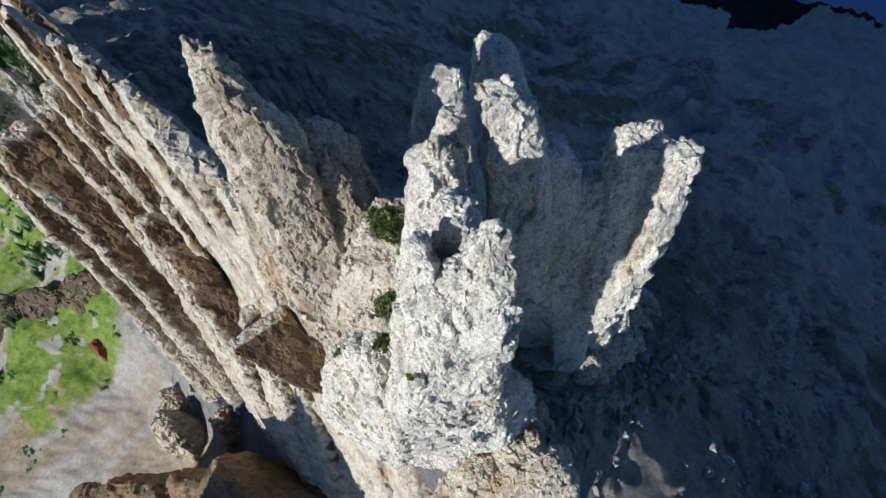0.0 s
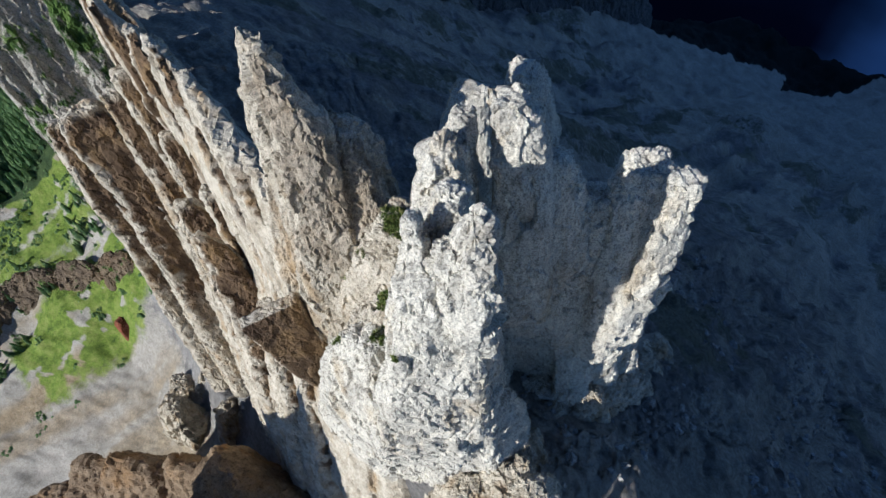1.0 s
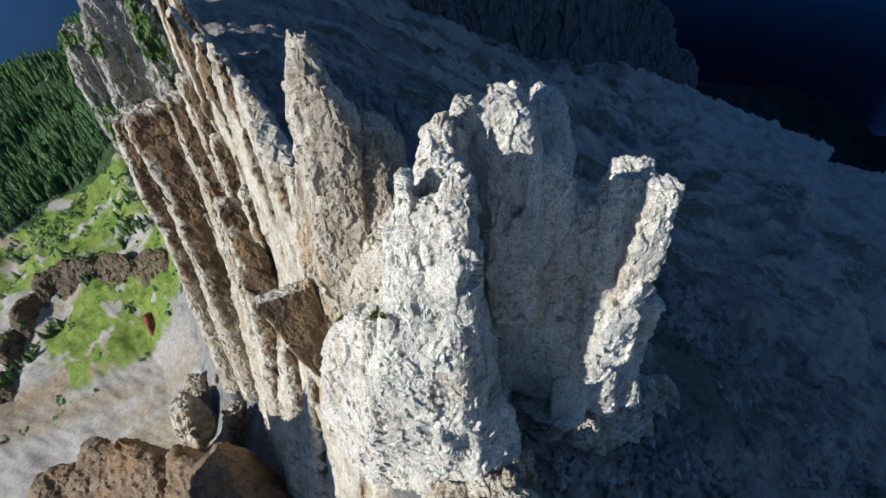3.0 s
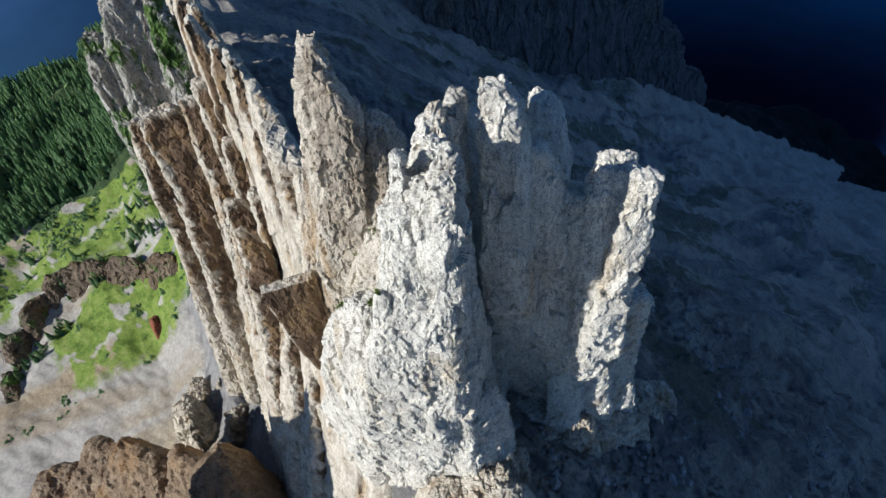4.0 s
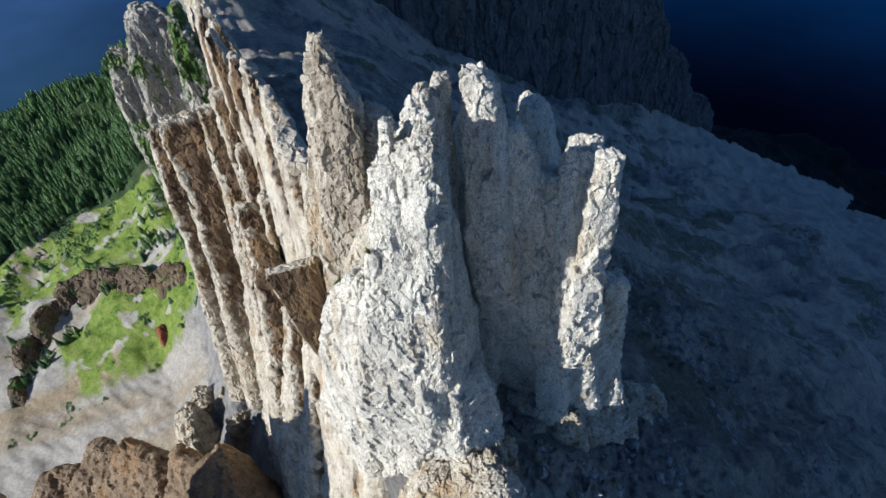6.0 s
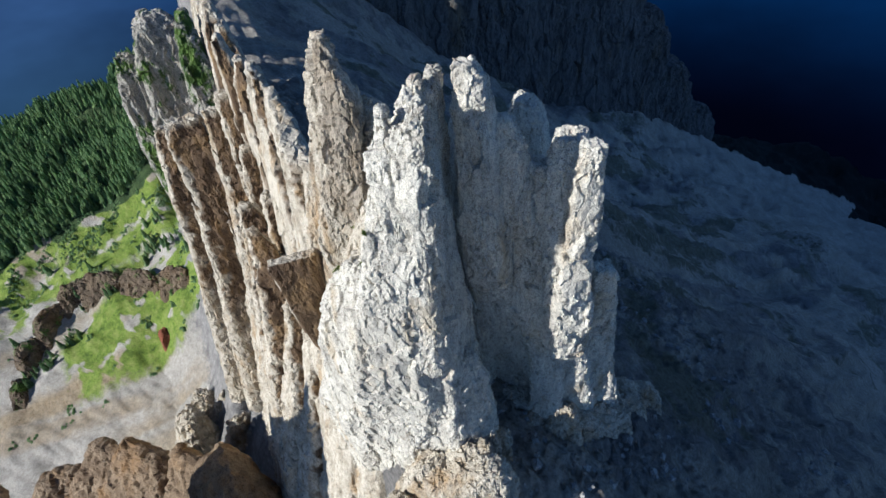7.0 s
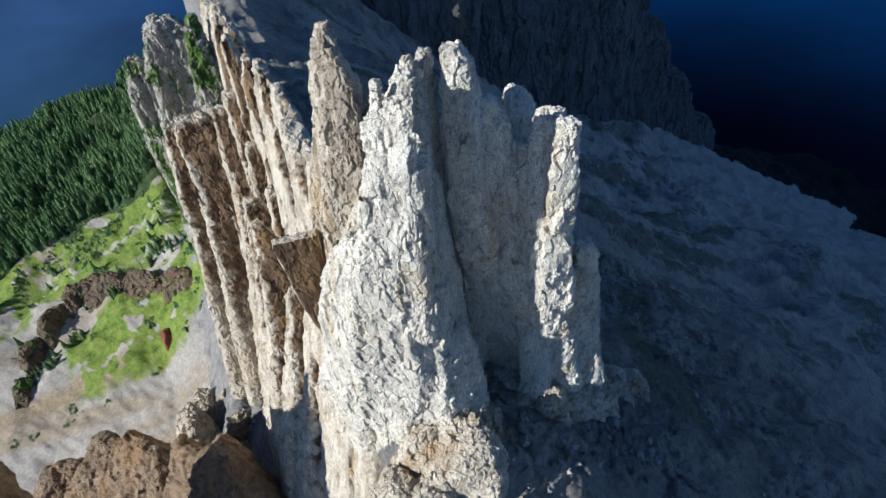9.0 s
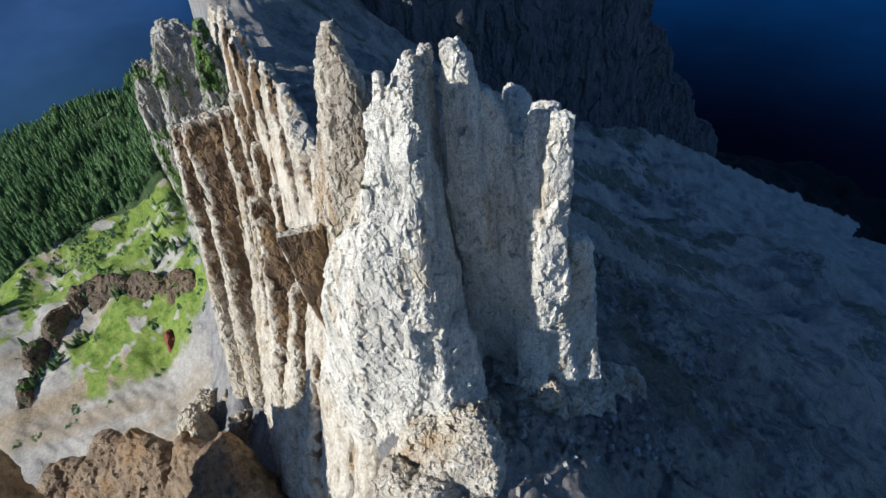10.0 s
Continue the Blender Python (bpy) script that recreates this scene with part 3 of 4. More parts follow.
rock("rock_tower", [
    [(38.6, -25.4, 33.2, 0.5, 0.6, 20), (37, -25.4, 33, 0.9, 1.1, 20), (33, -25.2, 32, 1.6, 2.2, 20), (20, -25.4, 29.5, 3.0, 3.4, 20), (2, -27, 27.5, 4.6, 4.5, 15), (-30, -31, 33, 8, 8, 0), (-80, -38, 48, 14, 14, 0)],
    [(37.4, -22.6, 29.2, 1.1, 2.0, 35), (34, -22.2, 29, 2.0, 3.0, 35), (26, -22, 28.4, 3.2, 4.0, 35), (0, -24, 27, 5, 5, 20), (-40, -28, 33, 8, 8, 0)],
    [(41.0, -20.3, 27.0, 0.9, 1.8, 20), (39.2, -19.8, 25.8, 1.5, 2.2, 12), (36.5, -18.8, 25.0, 2.1, 2.3, 12), (32, -18.2, 25.4, 2.9, 2.8, 14), (26, -18.8, 25.7, 3.5, 3.5, 16), (18, -19.8, 25.4, 4.2, 4.4, 16), (8, -21, 25.8, 5.2, 5.4, 10), (-30, -26, 32, 9, 9, 0), (-80, -32, 46, 14, 14, 0)],
    [(30.5, -15.6, 28.4, 2.0, 2.2, 0), (25, -15.8, 28, 3.4, 3.2, 0), (0, -17, 24.5, 5.6, 6, 0), (-40, -22, 26, 14, 12, 0), (-80, -30, 36, 16, 16, 0)],
], 0.9, WARM, "tall leaning limestone tower with ochre streaks", names=("column", "ridge", "shoulder"), seed=31, swell=0.9, block=1.3, crag=0.5, lines=0.35, tall=2.4, patina=0.45, ochre=(6, 26))

# the broken saddle between the towers
rock("rock_saddle", [
    [(22, -9.0, 24, 2.4, 2.4, -20), (18, -10, 22.4, 4.6, 3.4, -20), (10, -12, 21, 6.6, 4.4, -20), (0, -14.5, 20, 8, 5, -20), (-20, -18, 22, 11, 6, -20)],
    [(17.5, -8.6, 17, 1.6, 2.4, -20), (13, -10, 16.4, 4.4, 3.2, -20), (4, -13, 16, 6.4, 4.4, -20), (-16, -17, 18, 10, 6, -20)],
], 0.8, WARM, "tan broken rock saddle with grass tufts", names=("ledge",), seed=137, swell=0.8, block=1.2, crag=0.45, tall=1.2, lines=0.2)

# a brown slab leaning on the foot of the towers
rock("rock_slab", [
    [(4.6, -31.2, 19.2, 4.4, 1.2, 37), (0, -31, 19.2, 4.3, 1.6, 37), (-10, -30.3, 19.4, 3.9, 1.9, 37), (-18, -29.8, 19.7, 3.5, 1.8, 37), (-27, -29.2, 20.1, 2.9, 1.6, 37)],
], 0.5, WARM, "brown limestone slab with a pale edge", levels=1, swell=0.4, crag=0.25, seed=41, joint=122)

# ---- the ribs of the crest ----
def slant(rows, much):
    """Leans a blade along the crest, its top away from the towers."""
    return [(z, u, v + much * max(z - rows[0][0], -70), a, b, turn) for z, u, v, a, b, turn in rows]


RIBS = [
    [(-20, -34, 162.5, 2.4, 1.6, -6), (-30, -34.4, 161, 3.8, 2.6, -6), (-45, -36, 158, 5.0, 4.2, -6), (-76, -38.5, 168, 8, 6, 0), (-120, -44, 174, 12, 10, 0), (-190, -52, 172, 18, 18, 0)],
    [(-17, -25.5, 158, 5.5, 3.0, -10), (-24, -25.5, 157, 7.5, 4.6, -10), (-50, -25.5, 157, 9.5, 7, -10), (-90, -28, 161, 14, 12, 0), (-190, -40, 162, 22, 20, 0)],
    [(-14, -14.5, 152.5, 2.6, 2.4, -14), (-25, -14, 152, 4.6, 4.4, -14), (-45, -14, 150, 6.4, 6.4, -14), (-90, -18, 148, 12, 12, 0), (-170, -30, 145, 20, 20, 0)],
    [(-8, -8.5, 149, 2.4, 2.6, -14), (-25, -7.5, 147, 4.6, 4.8, -14), (-50, -7, 145, 7, 7, -10), (-100, -12, 140, 14, 12, 0), (-170, -26, 136, 20, 20, 0)],
    [(-22, -8, 134, 2.2, 1.8, -12), (-40, -8.5, 131, 4, 3.6, -12), (-70, -12, 124, 7, 6, -6), (-170, -30, 120, 18, 18, 0)],
    [(-38, -15.5, 123, 2.6, 1.8, -14), (-46, -15, 122, 4.6, 3.2, -14), (-62, -15.5, 119, 7, 5, -14), (-85, -19, 114, 10, 8, -8), (-170, -34, 112, 18, 18, 0)],
    [(-34, -16.5, 102.5, 1.8, 1.6, -12), (-46, -15.6, 101, 4.2, 3.2, -12), (-80, -19.5, 97, 8, 6.6, -8), (-120, -26, 98, 13, 12, 0), (-170, -34, 98, 18, 18, 0)],
    [(-30, -7, 111, 2.4, 2.4, -12), (-44, -6.4, 110, 4.8, 5, -12), (-80, -9, 106, 9, 9, 0), (-170, -24, 104, 18, 18, 0)],
    [(-50, -12, 82, 3.2, 2, -8), (-70, -14, 80, 6, 4, -8), (-95, -18, 80, 10, 8, 0), (-170, -35, 88, 18, 18, 0)],
    [(-62, -13, 62, 3, 2, -8), (-78, -15, 60, 6, 4, -8), (-100, -19, 60, 9, 8, 0), (-170, -32, 64, 16, 16, 0)],
]
for n, rows in enumerate(RIBS):
    flake = [(z - 7 - 2 * k, u + 0.3 * a, v - 0.8 * b, (0.2, 0.4, 0.5, 0.5)[k] * a, (0.3, 0.4, 0.5, 0.5)[k] * b, turn + 10) for k, (z, u, v, a, b, turn) in enumerate(rows[1:4])]
    rock("rock_rib", [along_crest(rows), along_crest(flake)], 1.2, WARM, "brown limestone rib with a pale sunlit edge", group="ribs below the crest", names=("fin", "flake"),
         levels=1, swell=1.3, block=2.4, crag=0.75, seed=50 + 7 * n, flute=2.0, tall=2.0, lines=0.5, patina=1.0, ochre=(-150, -95))

# the crest itself, pale on its sunny side
rock("rock_crest", [along_crest(slant(rows, 0.5)) for rows in (
    [(12, 1, 113, 1.2, 2, 0), (4, 1, 114, 3, 7, 0), (-12, 1, 116, 5, 14, 0), (-50, 0, 112, 10, 18, 0), (-120, -6, 110, 24, 24, 0)],
    [(12, 2, 92, 1.2, 2, 0), (2, 2, 90, 3, 8, 0), (-10, 2, 84, 4, 12, 0), (-40, 1, 78, 9, 18, 0), (-120, -6, 80, 24, 24, 0)],
    [(5, 3, 70, 1.2, 3, 0), (-2, 3, 67, 3, 7, 0), (-20, 3, 62, 7, 14, 0), (-100, 0, 60, 20, 20, 0)],
)] + [along_crest(rows) for rows in (
    [(12, -1, 194, 1.8, 2.5, 0), (5, -1.5, 192, 3.6, 7, 0), (-30, -2, 188, 8, 12, 0), (-120, -4, 182, 18, 18, 0)],
    [(2, 0, 222, 2.0, 7, 0), (-8, 0, 220, 4, 14, 0), (-50, -2, 216, 10, 18, 0), (-140, -6, 212, 20, 22, 0)],
    [(-8, 0, 285, 3.0, 14, 0), (-18, 0, 282, 6, 24, 0), (-60, -3, 280, 12, 28, 0), (-140, -8, 276, 20, 30, 0)],
    [(8, 0, 171, 1.6, 4, 0), (-2, 0, 170, 3.4, 8, 0), (-40, 0, 168, 7, 12, 0), (-120, 0, 164, 16, 16, 0)],
    [(13, -4, 144, 1.2, 2, -8), (4, -3.5, 145, 2.6, 5, -8), (-10, -2.5, 147, 4.4, 8, -8), (-40, 0, 150, 7, 11, 0), (-120, 0, 148, 16, 16, 0)],
    [(9, -0.5, 128, 1.2, 3, -8), (2, -0.5, 129, 2.6, 7, -8), (-12, 0, 130, 4.4, 10, 0), (-50, 0, 128, 9, 12, 0), (-120, 0, 126, 18, 18, 0)],
)], 1.5, WARM, "jagged limestone crest, pale on its sunny side", names=("summit",), levels=1, swell=1.4, block=3.0, crag=0.8, seed=91, flute=2.2, joint=120, ochre=(-40, -20))


def masses(name, group, material, label, spots, step, seed=1, crest=True, **more):
    """Rocks of one kind; each spot is a list of blades along the crest, or in x and y."""
    for n, blades in enumerate(spots):
        rock(name, [along_crest(r) if crest else r for r in blades], step, material, label, group=group, seed=seed + 13 * n, **more)


# crags with turf further along the sunny side
masses("crag", "turfed crags", MOSSY, "steep grey crag with turf on its ledges", [
    [[(-24, -31, 357, 7, 8, 0), (-34, -31, 356, 14, 13, 0), (-55, -32, 355, 21, 18, 0), (-110, -36, 353, 28, 24, 0), (-240, -46, 348, 34, 30, 0)],
     [(-46, -56, 352, 6, 6, 0), (-64, -56, 351, 11, 10, 0), (-120, -58, 349, 15, 14, 0), (-240, -62, 345, 22, 24, 0)]],
    [[(-6, -13, 268, 2.5, 4, 0), (-24, -14, 266, 7, 9, 0), (-70, -17, 264, 12, 14, 0), (-220, -26, 258, 22, 24, 0)]],
    [[(-18, -12, 322, 3, 4, 0), (-40, -13, 320, 8, 8, 0), (-110, -16, 318, 15, 16, 0), (-240, -26, 312, 26, 30, 0)]],
], 3.2, levels=2, seed=130, swell=4.2, block=6.0, crag=2.0, flute=4.0)

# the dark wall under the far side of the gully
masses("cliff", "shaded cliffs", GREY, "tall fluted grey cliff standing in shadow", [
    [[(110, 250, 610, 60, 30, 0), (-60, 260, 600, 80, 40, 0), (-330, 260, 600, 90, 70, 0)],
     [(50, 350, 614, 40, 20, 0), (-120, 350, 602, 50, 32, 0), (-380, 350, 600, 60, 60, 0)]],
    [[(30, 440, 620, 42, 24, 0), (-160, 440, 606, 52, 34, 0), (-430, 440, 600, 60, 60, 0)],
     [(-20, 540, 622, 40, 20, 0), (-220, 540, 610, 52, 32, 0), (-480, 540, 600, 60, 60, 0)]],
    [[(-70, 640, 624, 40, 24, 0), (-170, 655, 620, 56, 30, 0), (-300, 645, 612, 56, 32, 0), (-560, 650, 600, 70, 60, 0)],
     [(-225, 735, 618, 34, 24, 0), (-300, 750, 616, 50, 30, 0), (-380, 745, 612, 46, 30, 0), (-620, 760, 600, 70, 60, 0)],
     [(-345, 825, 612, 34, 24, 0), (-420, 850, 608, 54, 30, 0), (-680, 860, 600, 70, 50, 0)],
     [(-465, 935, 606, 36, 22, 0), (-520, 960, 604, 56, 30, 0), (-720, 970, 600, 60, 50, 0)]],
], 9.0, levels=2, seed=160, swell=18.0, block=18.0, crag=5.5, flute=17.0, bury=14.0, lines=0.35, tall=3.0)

# a brown spur far below the foot of the towers, with one unseen peak added for its shadow
masses("rock_spur", "", BROWN, "brown craggy rock spur far below the towers", [
    [[(-138, -128, 10, 10, 3, -8), (-170, -125, 2, 22, 14, -8), (-320, -125, -30, 40, 60, 0)],
     [(-162, -172, 9, 12, 3, 0), (-190, -172, 0, 26, 16, 0), (-320, -172, -30, 40, 60, 0)],
     [(-184, -210, 8, 10, 3, 10), (-215, -212, -4, 26, 18, 10), (-340, -212, -34, 40, 60, 0)],
     [(-212, -250, -10, 10, 4, 30), (-240, -252, -22, 26, 18, 30), (-380, -252, -50, 40, 60, 0)],
     # unseen peak, added sunward to throw shade into the gully
     [(-8, -133, -55, 0.5, 3, -44), (-34, -131, -57, 7, 6, -44), (-60, -130, -58, 17, 9, -44), (-86, -136, -54, 29, 12, -44), (-130, -138, -62, 28, 18, -44), (-200, -138, -68, 32, 26, -44), (-330, -140, -72, 40, 40, -44)],
     [(-128, -104, 11, 8, 3, -20), (-137, -104, 9, 16, 7, -20), (-170, -108, 2, 26, 18, -20), (-330, -115, -20, 40, 40, 0)],
     [(-246, -290, -38, 12, 5, 40), (-280, -296, -52, 30, 20, 40), (-400, -300, -80, 44, 60, 0)]],
], 2.6, levels=1, seed=190, crest=False, swell=3.0, block=7.0, crag=1.5, flute=4.0, tall=1.6, lines=0.3)

# outcrops in the gully and the crags beyond it
masses("rock_outcrop", "", WARM, "brown outcrop in the scree gully", [
    [[(-268, -248, 60, 6, 4, -20), (-278, -250, 60, 13, 7, -20), (-300, -253, 58, 18, 12, -20), (-400, -262, 54, 30, 26, 0)],
     [(-272, -230, 86, 6, 5, -20), (-284, -232, 85, 12, 9, -20), (-310, -236, 82, 17, 14, -20), (-400, -246, 76, 28, 26, 0)],
     [(-292, -268, 84, 7, 5, 10), (-306, -270, 83, 13, 10, 10), (-340, -274, 80, 19, 16, 10), (-420, -280, 76, 28, 26, 0)],
     [(-199, -148, 61, 3, 4, 20), (-214, -152, 61, 8, 8, 20), (-240, -159, 60, 13, 12, 20), (-300, -172, 58, 22, 20, 0)],
     [(-209, -167, 52, 5, 3, 50), (-222, -168, 52, 9, 6, 50), (-245, -174, 51, 14, 9, 50), (-300, -186, 50, 22, 20, 0)]],
], 2.2, levels=2, seed=220, crest=False, swell=3.6, block=4.5, crag=2.0, flute=3.0, tall=1.8, lines=0.3)
masses("crag", "dark crags", DARK, "dark brown crag wall with small spruces", [
    [[(-270, -116, 410, 12, 3, -42), (-280, -117, 408, 24, 6, -42), (-304, -118, 404, 30, 12, -42), (-420, -122, 396, 36, 30, -42)],
     [(-286, -162, 450, 12, 3, -42), (-296, -158, 446, 28, 7, -42), (-324, -158, 440, 34, 14, -42), (-430, -160, 430, 38, 30, -42)]],
    [[(-294, -205, 480, 12, 3, -29), (-302, -204, 480, 26, 8, -29), (-335, -206, 474, 30, 15, -29), (-440, -208, 464, 36, 30, -29)],
     [(-309, -240, 500, 9, 4, 10), (-318, -240, 498, 17, 9, 10), (-350, -242, 492, 22, 17, 10), (-440, -244, 480, 30, 30, 0)]],
    [[(-322, -272, 484, 12, 3, 33), (-332, -270, 484, 20, 8, 33), (-362, -272, 478, 24, 15, 33), (-460, -276, 466, 30, 30, 33)],
     [(-343, -302, 466, 9, 4, 33), (-353, -300, 465, 17, 9, 33), (-382, -303, 460, 21, 15, 33), (-470, -306, 450, 26, 28, 33)]],
    [[(-364, -320, 432, 4, 9, 0), (-374, -320, 430, 8, 16, 0), (-400, -322, 428, 13, 22, 0), (-480, -326, 420, 22, 30, 0)],
     [(-352, -250, 448, 4, 5, 0), (-362, -250, 446, 9, 9, 0), (-440, -254, 440, 16, 16, 0)]],
], 2.6, levels=1, seed=240, swell=4.2, block=7.0, crag=1.6, flute=3.0, tall=1.0, lines=0.7)
masses("red_outcrop", "", REDDISH, "small outcrop of bare red earth in the meadow", [
    [[(-318, -152, 379, 2.5, 3, 10), (-325, -153, 378, 5, 7, 10), (-350, -155, 376, 7, 9, 0)]],
], 1.5, seed=260, swell=1.0, block=4.0, crag=0.8, flute=3.0)

# broken rock round the foot of the towers
masses("rock_outcrop", "broken rock at the foot", WARM, "broken ochre rock at the foot of the tower", [
    [[(-27.5, 3.0, 14.5, 3.0, 2.2, 30), (-31, 3.5, 14, 5.0, 3.4, 30), (-42, 3, 13, 8, 7, 0)],],
    [[(-29.8, 7.2, 15.4, 2.2, 1.4, 30), (-33, 6.8, 15, 4, 2.8, 30), (-45, 6, 14, 8, 7, 0)]],
    [[(-31, 8.5, 6, 2.2, 1.8, 10), (-35, 8, 5, 4.5, 3, 10), (-45, 8, 4, 8, 7, 0)],],
    [[(-23.5, 9.6, 6.8, 1.6, 1.4, 20), (-26, 9.2, 6.6, 3.2, 2.6, 20), (-42, 8, 5, 8, 7, 0)]],
    [[(-33, 3, 2, 2, 2, 0), (-37, 3, 1, 5, 4, 0), (-50, 3, 0, 8, 8, 0)]],
    [[(-49, 32, 46, 3, 2.5, 20), (-54, 33, 46, 6, 5, 20), (-70, 34, 46, 9, 9, 0)]],
    [[(-53, 38, 51, 2.5, 2, 20), (-58, 38.5, 51, 5, 4, 20), (-75, 39, 51, 8, 8, 0)]],
    [[(-37, 13, 25, 2, 1.6, 40), (-40, 13.5, 25, 4, 3, 40), (-52, 14, 26, 7, 6, 0)]],
    [[(-25.5, 6.2, 9, 2.4, 2.0, 25), (-29, 5, 8, 4.6, 3.8, 25), (-36, 4, 7.4, 7, 5.6, 25), (-60, 0, 9, 12, 10, 0)],
     [(-29, 0, 6.4, 2.4, 2, 0), (-33, -1, 6, 4.6, 3.8, 0), (-45, -3, 6.6, 7.4, 6.4, 0), (-70, -5, 9, 11, 11, 0)]],
    [[(-35, 19.5, 28.5, 1.6, 2, 10), (-40, 20, 29, 4, 4, 10), (-56, 20, 30, 7, 7, 0)]],
    [[(-41, 25, 34, 2.2, 1.6, 60), (-43, 25.5, 33.5, 5, 3.4, 60), (-60, 26, 34, 8, 7, 0)]],
    [[(-43, 29, 39, 1.6, 2, 30), (-46, 29.5, 38.5, 4, 4.4, 30), (-62, 30, 39, 8, 8, 0)]],
    [[(-33, 3, -4, 2, 2, 0), (-37, 3, -5, 5, 5, 0), (-60, 2, -6, 10, 9, 0)],],
    [[(-38, 7, -14, 2, 2.5, 0), (-43, 7, -15, 5, 6, 0), (-60, 7, -15, 10, 9, 0)],],
    [[(-35, -4, -2, 2, 2, 0), (-40, -5, -3, 5, 5, 0), (-70, -8, -3, 9, 9, 0)]],
    [[(-46, 14, -26, 3, 3, 0), (-52, 14, -27, 7, 7, 0), (-70, 14, -27, 12, 12, 0)]],
], 0.65, levels=2, tall=1.4, lines=0.2, seed=280, crest=False, swell=0.9, block=1.6, crag=0.55)


# ---- trees ----
def leaf_material():
    m, t, b = shader("spruce_green", 0.85)
    geo = t.nodes.new("ShaderNodeNewGeometry")
    # Tones lifted above real needles, taking in the pale haze over the forest.
    tone = ramp(t, geo.outputs["Random Per Island"], ((0.0, (0.12, 0.2, 0.09)), (0.6, (0.2, 0.3, 0.12)), (1.0, (0.29, 0.4, 0.15))))
    t.links.new(blend(t, 0.6, tone, ramp(t, mottle(t, 1.2, 6), ((0.3, (0.5, 0.5, 0.5)), (0.7, (1.2, 1.2, 1.2)))), "MULTIPLY"), b.inputs["Base Color"])
    thin = t.nodes.new("ShaderNodeBsdfTranslucent")
    t.links.new(tone, thin.inputs[0])
    both = t.nodes.new("ShaderNodeMixShader")
    both.inputs[0].default_value = 0.5
    t.links.new(b.outputs[0], both.inputs[1])
    t.links.new(thin.outputs[0], both.inputs[2])
    t.links.new(both.outputs[0], t.nodes["Material Output"].inputs[0])
    return m


def bark_material():
    m, t, b = shader("spruce_bark", 0.95)
    t.links.new(ramp(t, mottle(t, 4.0, 6, (1, 1, 0.2)), ((0.3, (0.05, 0.035, 0.025)), (0.7, (0.13, 0.1, 0.075)))), b.inputs["Base Color"])
    return m


SPRUCE, BARK = leaf_material(), bark_material()


def spruce_points(rng, tiers=6, sides=7):
    """One spruce, one metre high: ragged drooping whorls of boughs, each a closed kite."""
    v, f = [], []
    for k in range(tiers):
        z = 0.12 + 0.8 * k / tiers
        reach = 0.2 * (1 - k / tiers) ** 0.8 + 0.02
        turn = rng.uniform(0, 6.28)
        for s in range(sides):
            a = turn + 6.283 * s / sides + rng.uniform(-0.2, 0.2)
            r = reach * rng.uniform(0.7, 1.2)
            c, si = math.cos(a), math.sin(a)
            w = 0.55 * r
            n = len(v)
            v += [(0, 0, z + 0.14), (r * 0.6 * c - w * si, r * 0.6 * si + w * c, z + 0.02), (r * c, r * si, z - 0.05 - 0.2 * r),
                  (r * 0.6 * c + w * si, r * 0.6 * si - w * c, z + 0.02)]
            f += [(n, n + 1, n + 2, n + 3)]
    n = len(v)
    v += [(0.03, 0, 0.86), (-0.02, 0.03, 0.86), (-0.02, -0.03, 0.86), (0, 0, 1.0)]
    f += [(n, n + 1, n + 3, n + 3), (n + 1, n + 2, n + 3, n + 3), (n + 2, n, n + 3, n + 3)]
    return np.array(v), [q for q in f]


def forest():
    """The spruce wood on the sunny side slopes."""
    rng = random.Random(5)
    kinds = [spruce_points(rng, 5, 6) for _ in range(5)]
    r2 = np.random.RandomState(4)
    u = r2.uniform(-520, -70, 16000)
    v = r2.uniform(480, 1080, 16000)
    x, y = xy_of(u, v)
    p = np.stack([x, y, 0 * x], 1)
    edge = v + 22 * fbm(p / 60, 4, 171) + 0.08 * (u + 200) - 600
    thin = fbm(p / 26, 3, 172)
    keep = ((edge > 0) & (thin > -0.42)) | ((edge > -120) & (thin > 0.52))
    x, y = x[keep][:5200], y[keep][:5200]
    z = ground_height(x, y)
    verts, faces, n = [], [], 0
    for k in range(len(x)):
        kv, kf = kinds[k % 5]
        h = r2.uniform(11, 25)
        a = r2.uniform(0, 6.28)
        c, s = math.cos(a) * h * r2.uniform(0.85, 1.3), math.sin(a) * h
        verts.append(np.stack([kv[:, 0] * c - kv[:, 1] * s + x[k], kv[:, 0] * s + kv[:, 1] * c + y[k], kv[:, 2] * h + z[k] - 0.6], 1))
        faces += [tuple(i + n for i in q) for q in kf if len(set(q)) == 4]
        n += len(kv)
    me = quad_mesh("forest", np.concatenate(verts), np.array(faces), SPRUCE)
    return tagged(new("forest", me), "dense dark green spruce forest on the slope", "forest", kind="stuff")


forest()


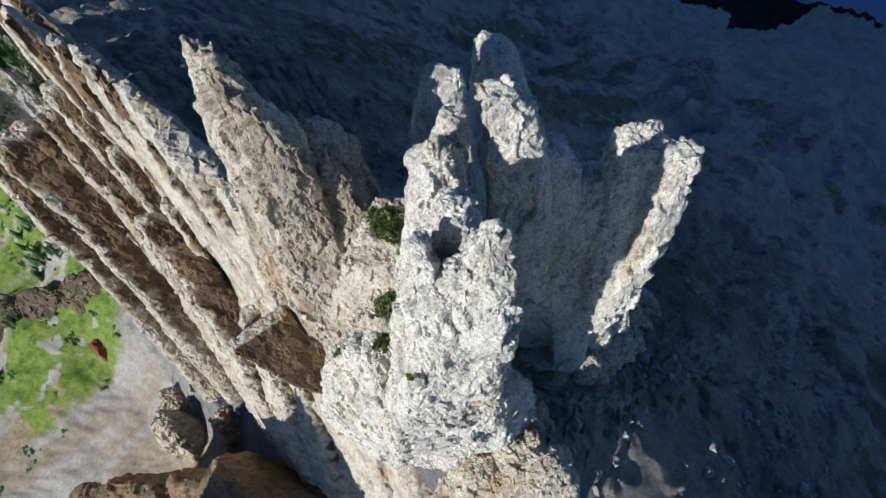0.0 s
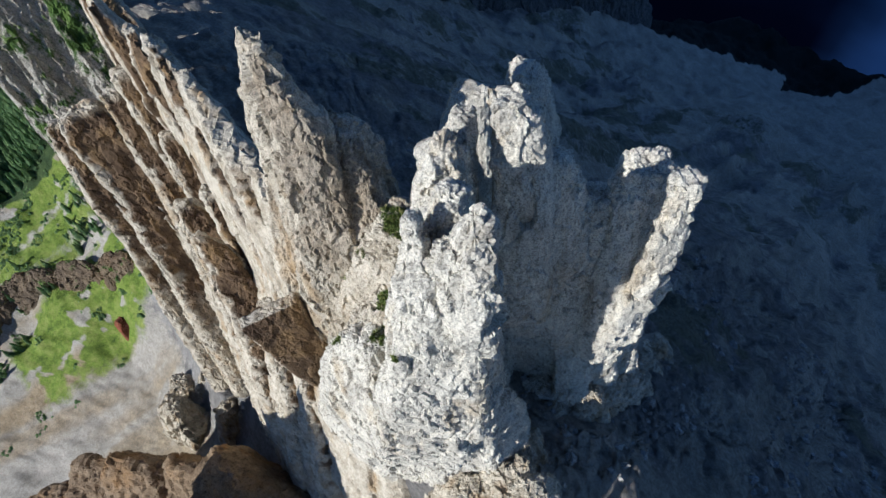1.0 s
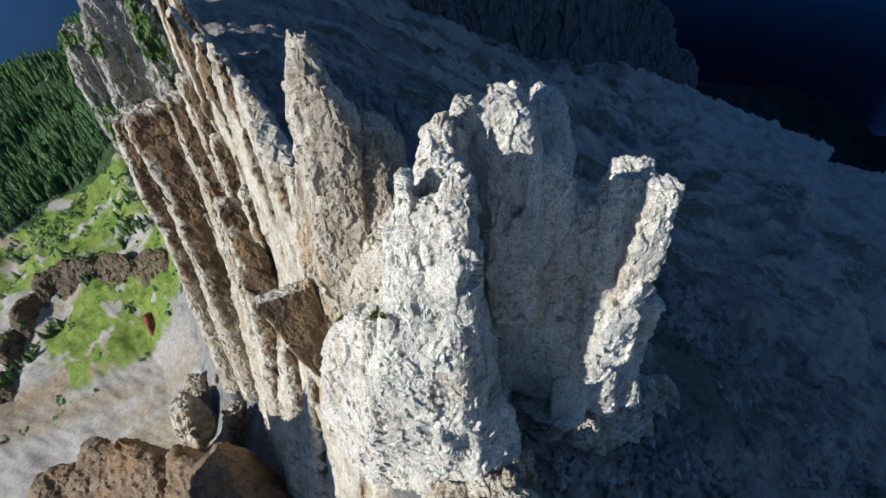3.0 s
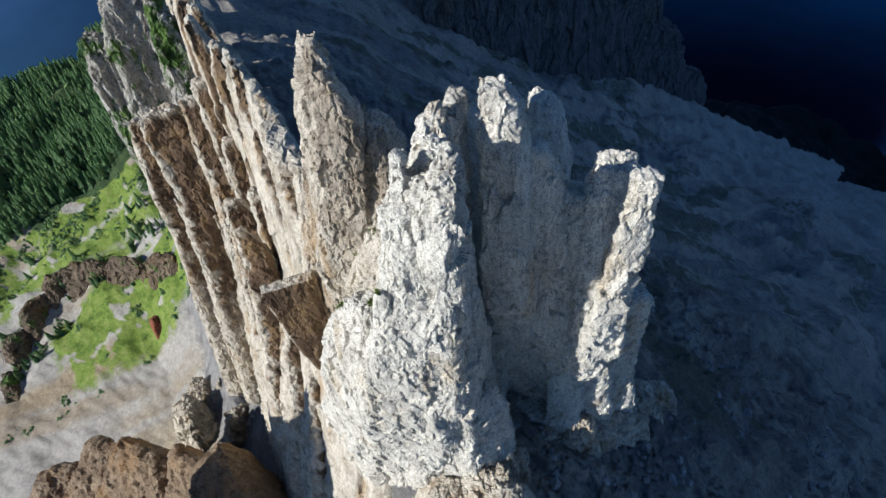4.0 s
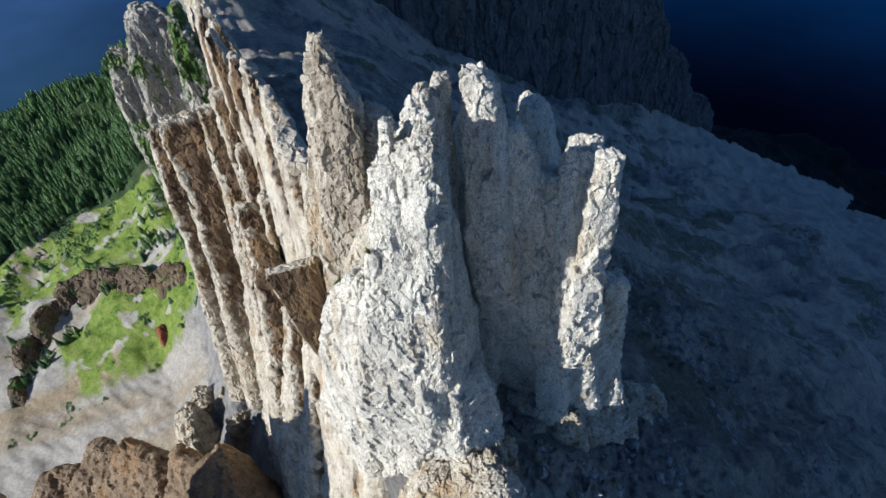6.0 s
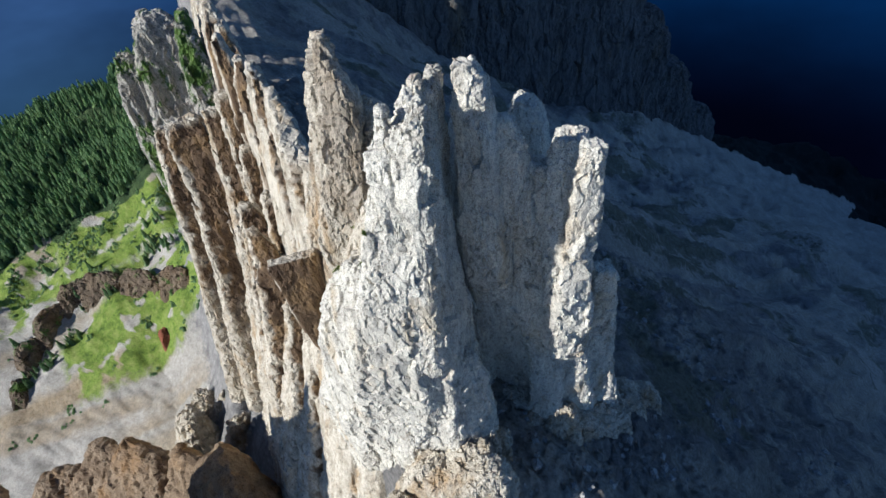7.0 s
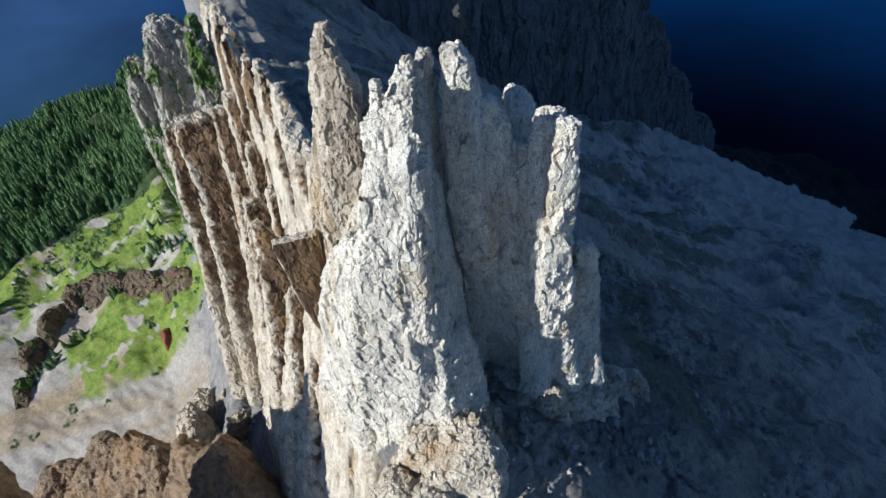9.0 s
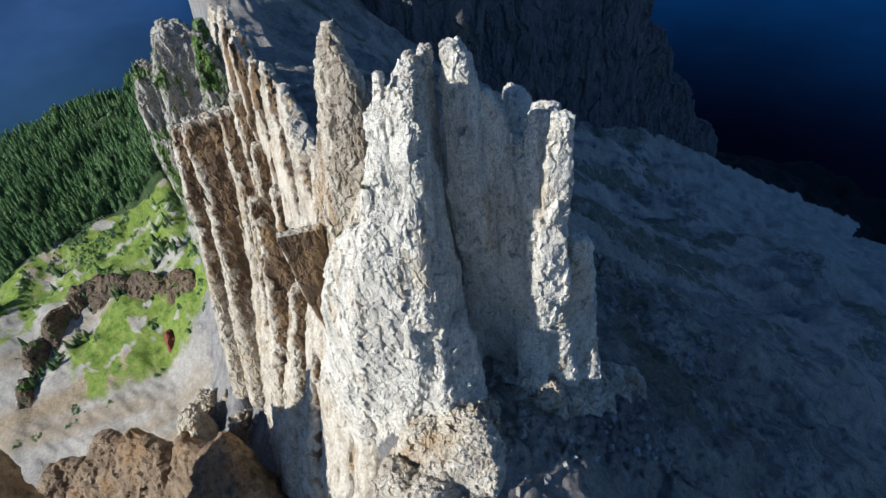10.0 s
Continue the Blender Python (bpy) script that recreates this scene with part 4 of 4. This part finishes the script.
def spruce(x, y, h, rng):
    z = float(ground_height(np.array([x]), np.array([y]))[0])
    root = tagged(new("spruce"), "dark green spruce growing among the crags", "tree", "spruces by the crags")
    root.matrix_world = Matrix.Translation((x, y, z - 0.5)) @ Matrix.Rotation(rng.uniform(0, 6.28), 4, "Z") @ Matrix.Scale(h, 4)
    kv, kf = spruce_points(rng, 7, 8)
    crown = new("crown", quad_mesh("crown", kv, np.array([q for q in kf if len(set(q)) == 4]), SPRUCE))
    crown.parent = root
    bm = bmesh.new()
    bmesh.ops.create_cone(bm, cap_ends=True, segments=7, radius1=0.02, radius2=0.004, depth=0.95, matrix=Matrix.Translation((0, 0, 0.475)))
    me = bpy.data.meshes.new("trunk")
    bm.to_mesh(me)
    bm.free()
    me.materials.append(BARK)
    trunk = new("trunk", me)
    trunk.parent = root


rng = random.Random(9)
for u0, v0, count, du, dv in ((-140, 500, 22, 16, 22), (-118, 470, 8, 12, 10), (-92, 425, 14, 10, 22), (-190, 462, 8, 40, 6), (-300, 440, 16, 22, 18), (-262, 452, 8, 24, 8), (-215, 486, 12, 30, 10)):
    for _ in range(count):
        x, y = xy_of(u0 + rng.uniform(-du, du), v0 + rng.uniform(-dv, dv))
        spruce(x, y, rng.uniform(8, 17), rng)


def dwarf_pines():
    """Low dark pine scrub in the meadow and round the crags."""
    rng = random.Random(15)
    kinds = [spruce_points(rng, 3, 7) for _ in range(4)]
    r2 = np.random.RandomState(16)
    u, v = r2.uniform(-330, -95, 9000), r2.uniform(355, 640, 9000)
    x, y = xy_of(u, v)
    where = fbm(np.stack([x, y, 0 * x], 1) / 16, 4, 175) + 0.25 * smooth(470, 560, v)
    keep = where > 0.36
    x, y = x[keep][:1500], y[keep][:1500]
    z = ground_height(x, y)
    verts, faces, n = [], [], 0
    for k in range(len(x)):
        kv, kf = kinds[k % 4]
        h, w, a = r2.uniform(1.6, 3.6), r2.uniform(6, 11), r2.uniform(0, 6.28)
        c, si = math.cos(a) * w, math.sin(a) * w
        verts.append(np.stack([kv[:, 0] * c - kv[:, 1] * si + x[k], kv[:, 0] * si + kv[:, 1] * c + y[k], kv[:, 2] * h + z[k] - 0.3], 1))
        faces += [tuple(i + n for i in q) for q in kf if len(set(q)) == 4]
        n += len(kv)
    return tagged(new("dwarf_pines", quad_mesh("dwarf_pines", np.concatenate(verts), np.array(faces), SPRUCE)), "low dark green pine scrub in the alpine meadow", "shrubs", kind="stuff")


dwarf_pines()


# ---- loose stones and tufts ----
def stones(name, label, spots, sizes, seed):
    """Angular loose stones, each a squashed and knocked block."""
    r = np.random.RandomState(seed)
    box = np.array([(x, y, z) for x in (-1, 1) for y in (-1, 1) for z in (-1, 1)], float)
    sides = np.array([(0, 1, 3, 2), (4, 6, 7, 5), (0, 4, 5, 1), (2, 3, 7, 6), (0, 2, 6, 4), (1, 5, 7, 3)])
    base, quads = refine(box, sides)
    verts, faces = [], []
    for k, (x, y, z) in enumerate(spots):
        b = base / np.linalg.norm(base, axis=1)[:, None] ** 0.7 * (1 + 0.22 * r.randn(len(base), 1)) * r.uniform(0.6, 1.3, 3)
        q, _ = np.linalg.qr(r.randn(3, 3))
        verts.append(b @ q * sizes[k] + (x, y, z))
        faces.append(quads + k * len(base))
    me = quad_mesh(name, np.concatenate(verts), np.concatenate(faces), RUBBLE, False, {"fresh": np.zeros(len(base) * len(spots))})
    return tagged(new(name, me), label, "stones", kind="stuff")


r3 = np.random.RandomState(12)
su, sv = 2 + 150 * r3.rand(4600) ** 1.5, r3.uniform(-70, 110, 4600)
sx, sy = xy_of(su, sv)
keep = fbm(np.stack([sx, sy, 0 * sx], 1) / 22.0, 3, 301) > -0.15
sx, sy = sx[keep], sy[keep]
ss = 0.13 + 0.75 * r3.rand(len(sx)) ** 5
stones("loose_stones", "loose grey stones scattered over the shaded scree", np.stack([sx, sy, ground_height(sx, sy) + 0.2 * ss], 1), ss * 1.4, 31)


def tufts():
    """Small grass tufts rooted on the ledges of the towers."""
    r = np.random.RandomState(22)
    v = np.concatenate([p for p, n in LEDGES])
    v = v[(v[:, 0] > -20) & (v[:, 0] < 2) & (v[:, 1] < 25) & (v[:, 2] > 0) & (v[:, 2] < 32)]
    v = v[fbm(v / 4.5, 3, 310) > 0.05]
    v = v[r.permutation(len(v))[:1300]]
    verts, faces, n = [], [], 0
    for p in v:
        for _ in range(7):
            a, h, w = r.uniform(0, 6.28), r.uniform(0.15, 0.42), r.uniform(0.04, 0.09)
            c, s = math.cos(a), math.sin(a)
            o = p + r.uniform(-0.22, 0.22, 3) * (1, 1, 0.2)
            lean = r.uniform(0.1, 0.35)
            verts += [o + (-s * w, c * w, -0.05), o + (s * w, -c * w, -0.05), o + (c * lean * 0.5 + s * w * 0.7, s * lean * 0.5 - c * w * 0.7, h * 0.7), o + (c * lean, s * lean, h)]
            faces.append((n, n + 1, n + 2, n + 3))
            n += 4
    me = quad_mesh("grass_tufts", np.array(verts), np.array(faces), TUFT)
    return tagged(new("grass_tufts", me), "small yellow-green grass tufts on rock ledges", "grass", kind="stuff")


def tuft_material():
    m, t, b = shader("ledge_grass", 0.9)
    geo = t.nodes.new("ShaderNodeNewGeometry")
    t.links.new(ramp(t, geo.outputs["Random Per Island"], ((0.0, (0.06, 0.09, 0.015)), (0.6, (0.13, 0.17, 0.03)), (1.0, (0.24, 0.22, 0.08)))), b.inputs["Base Color"])
    return m


TUFT = tuft_material()
tufts()
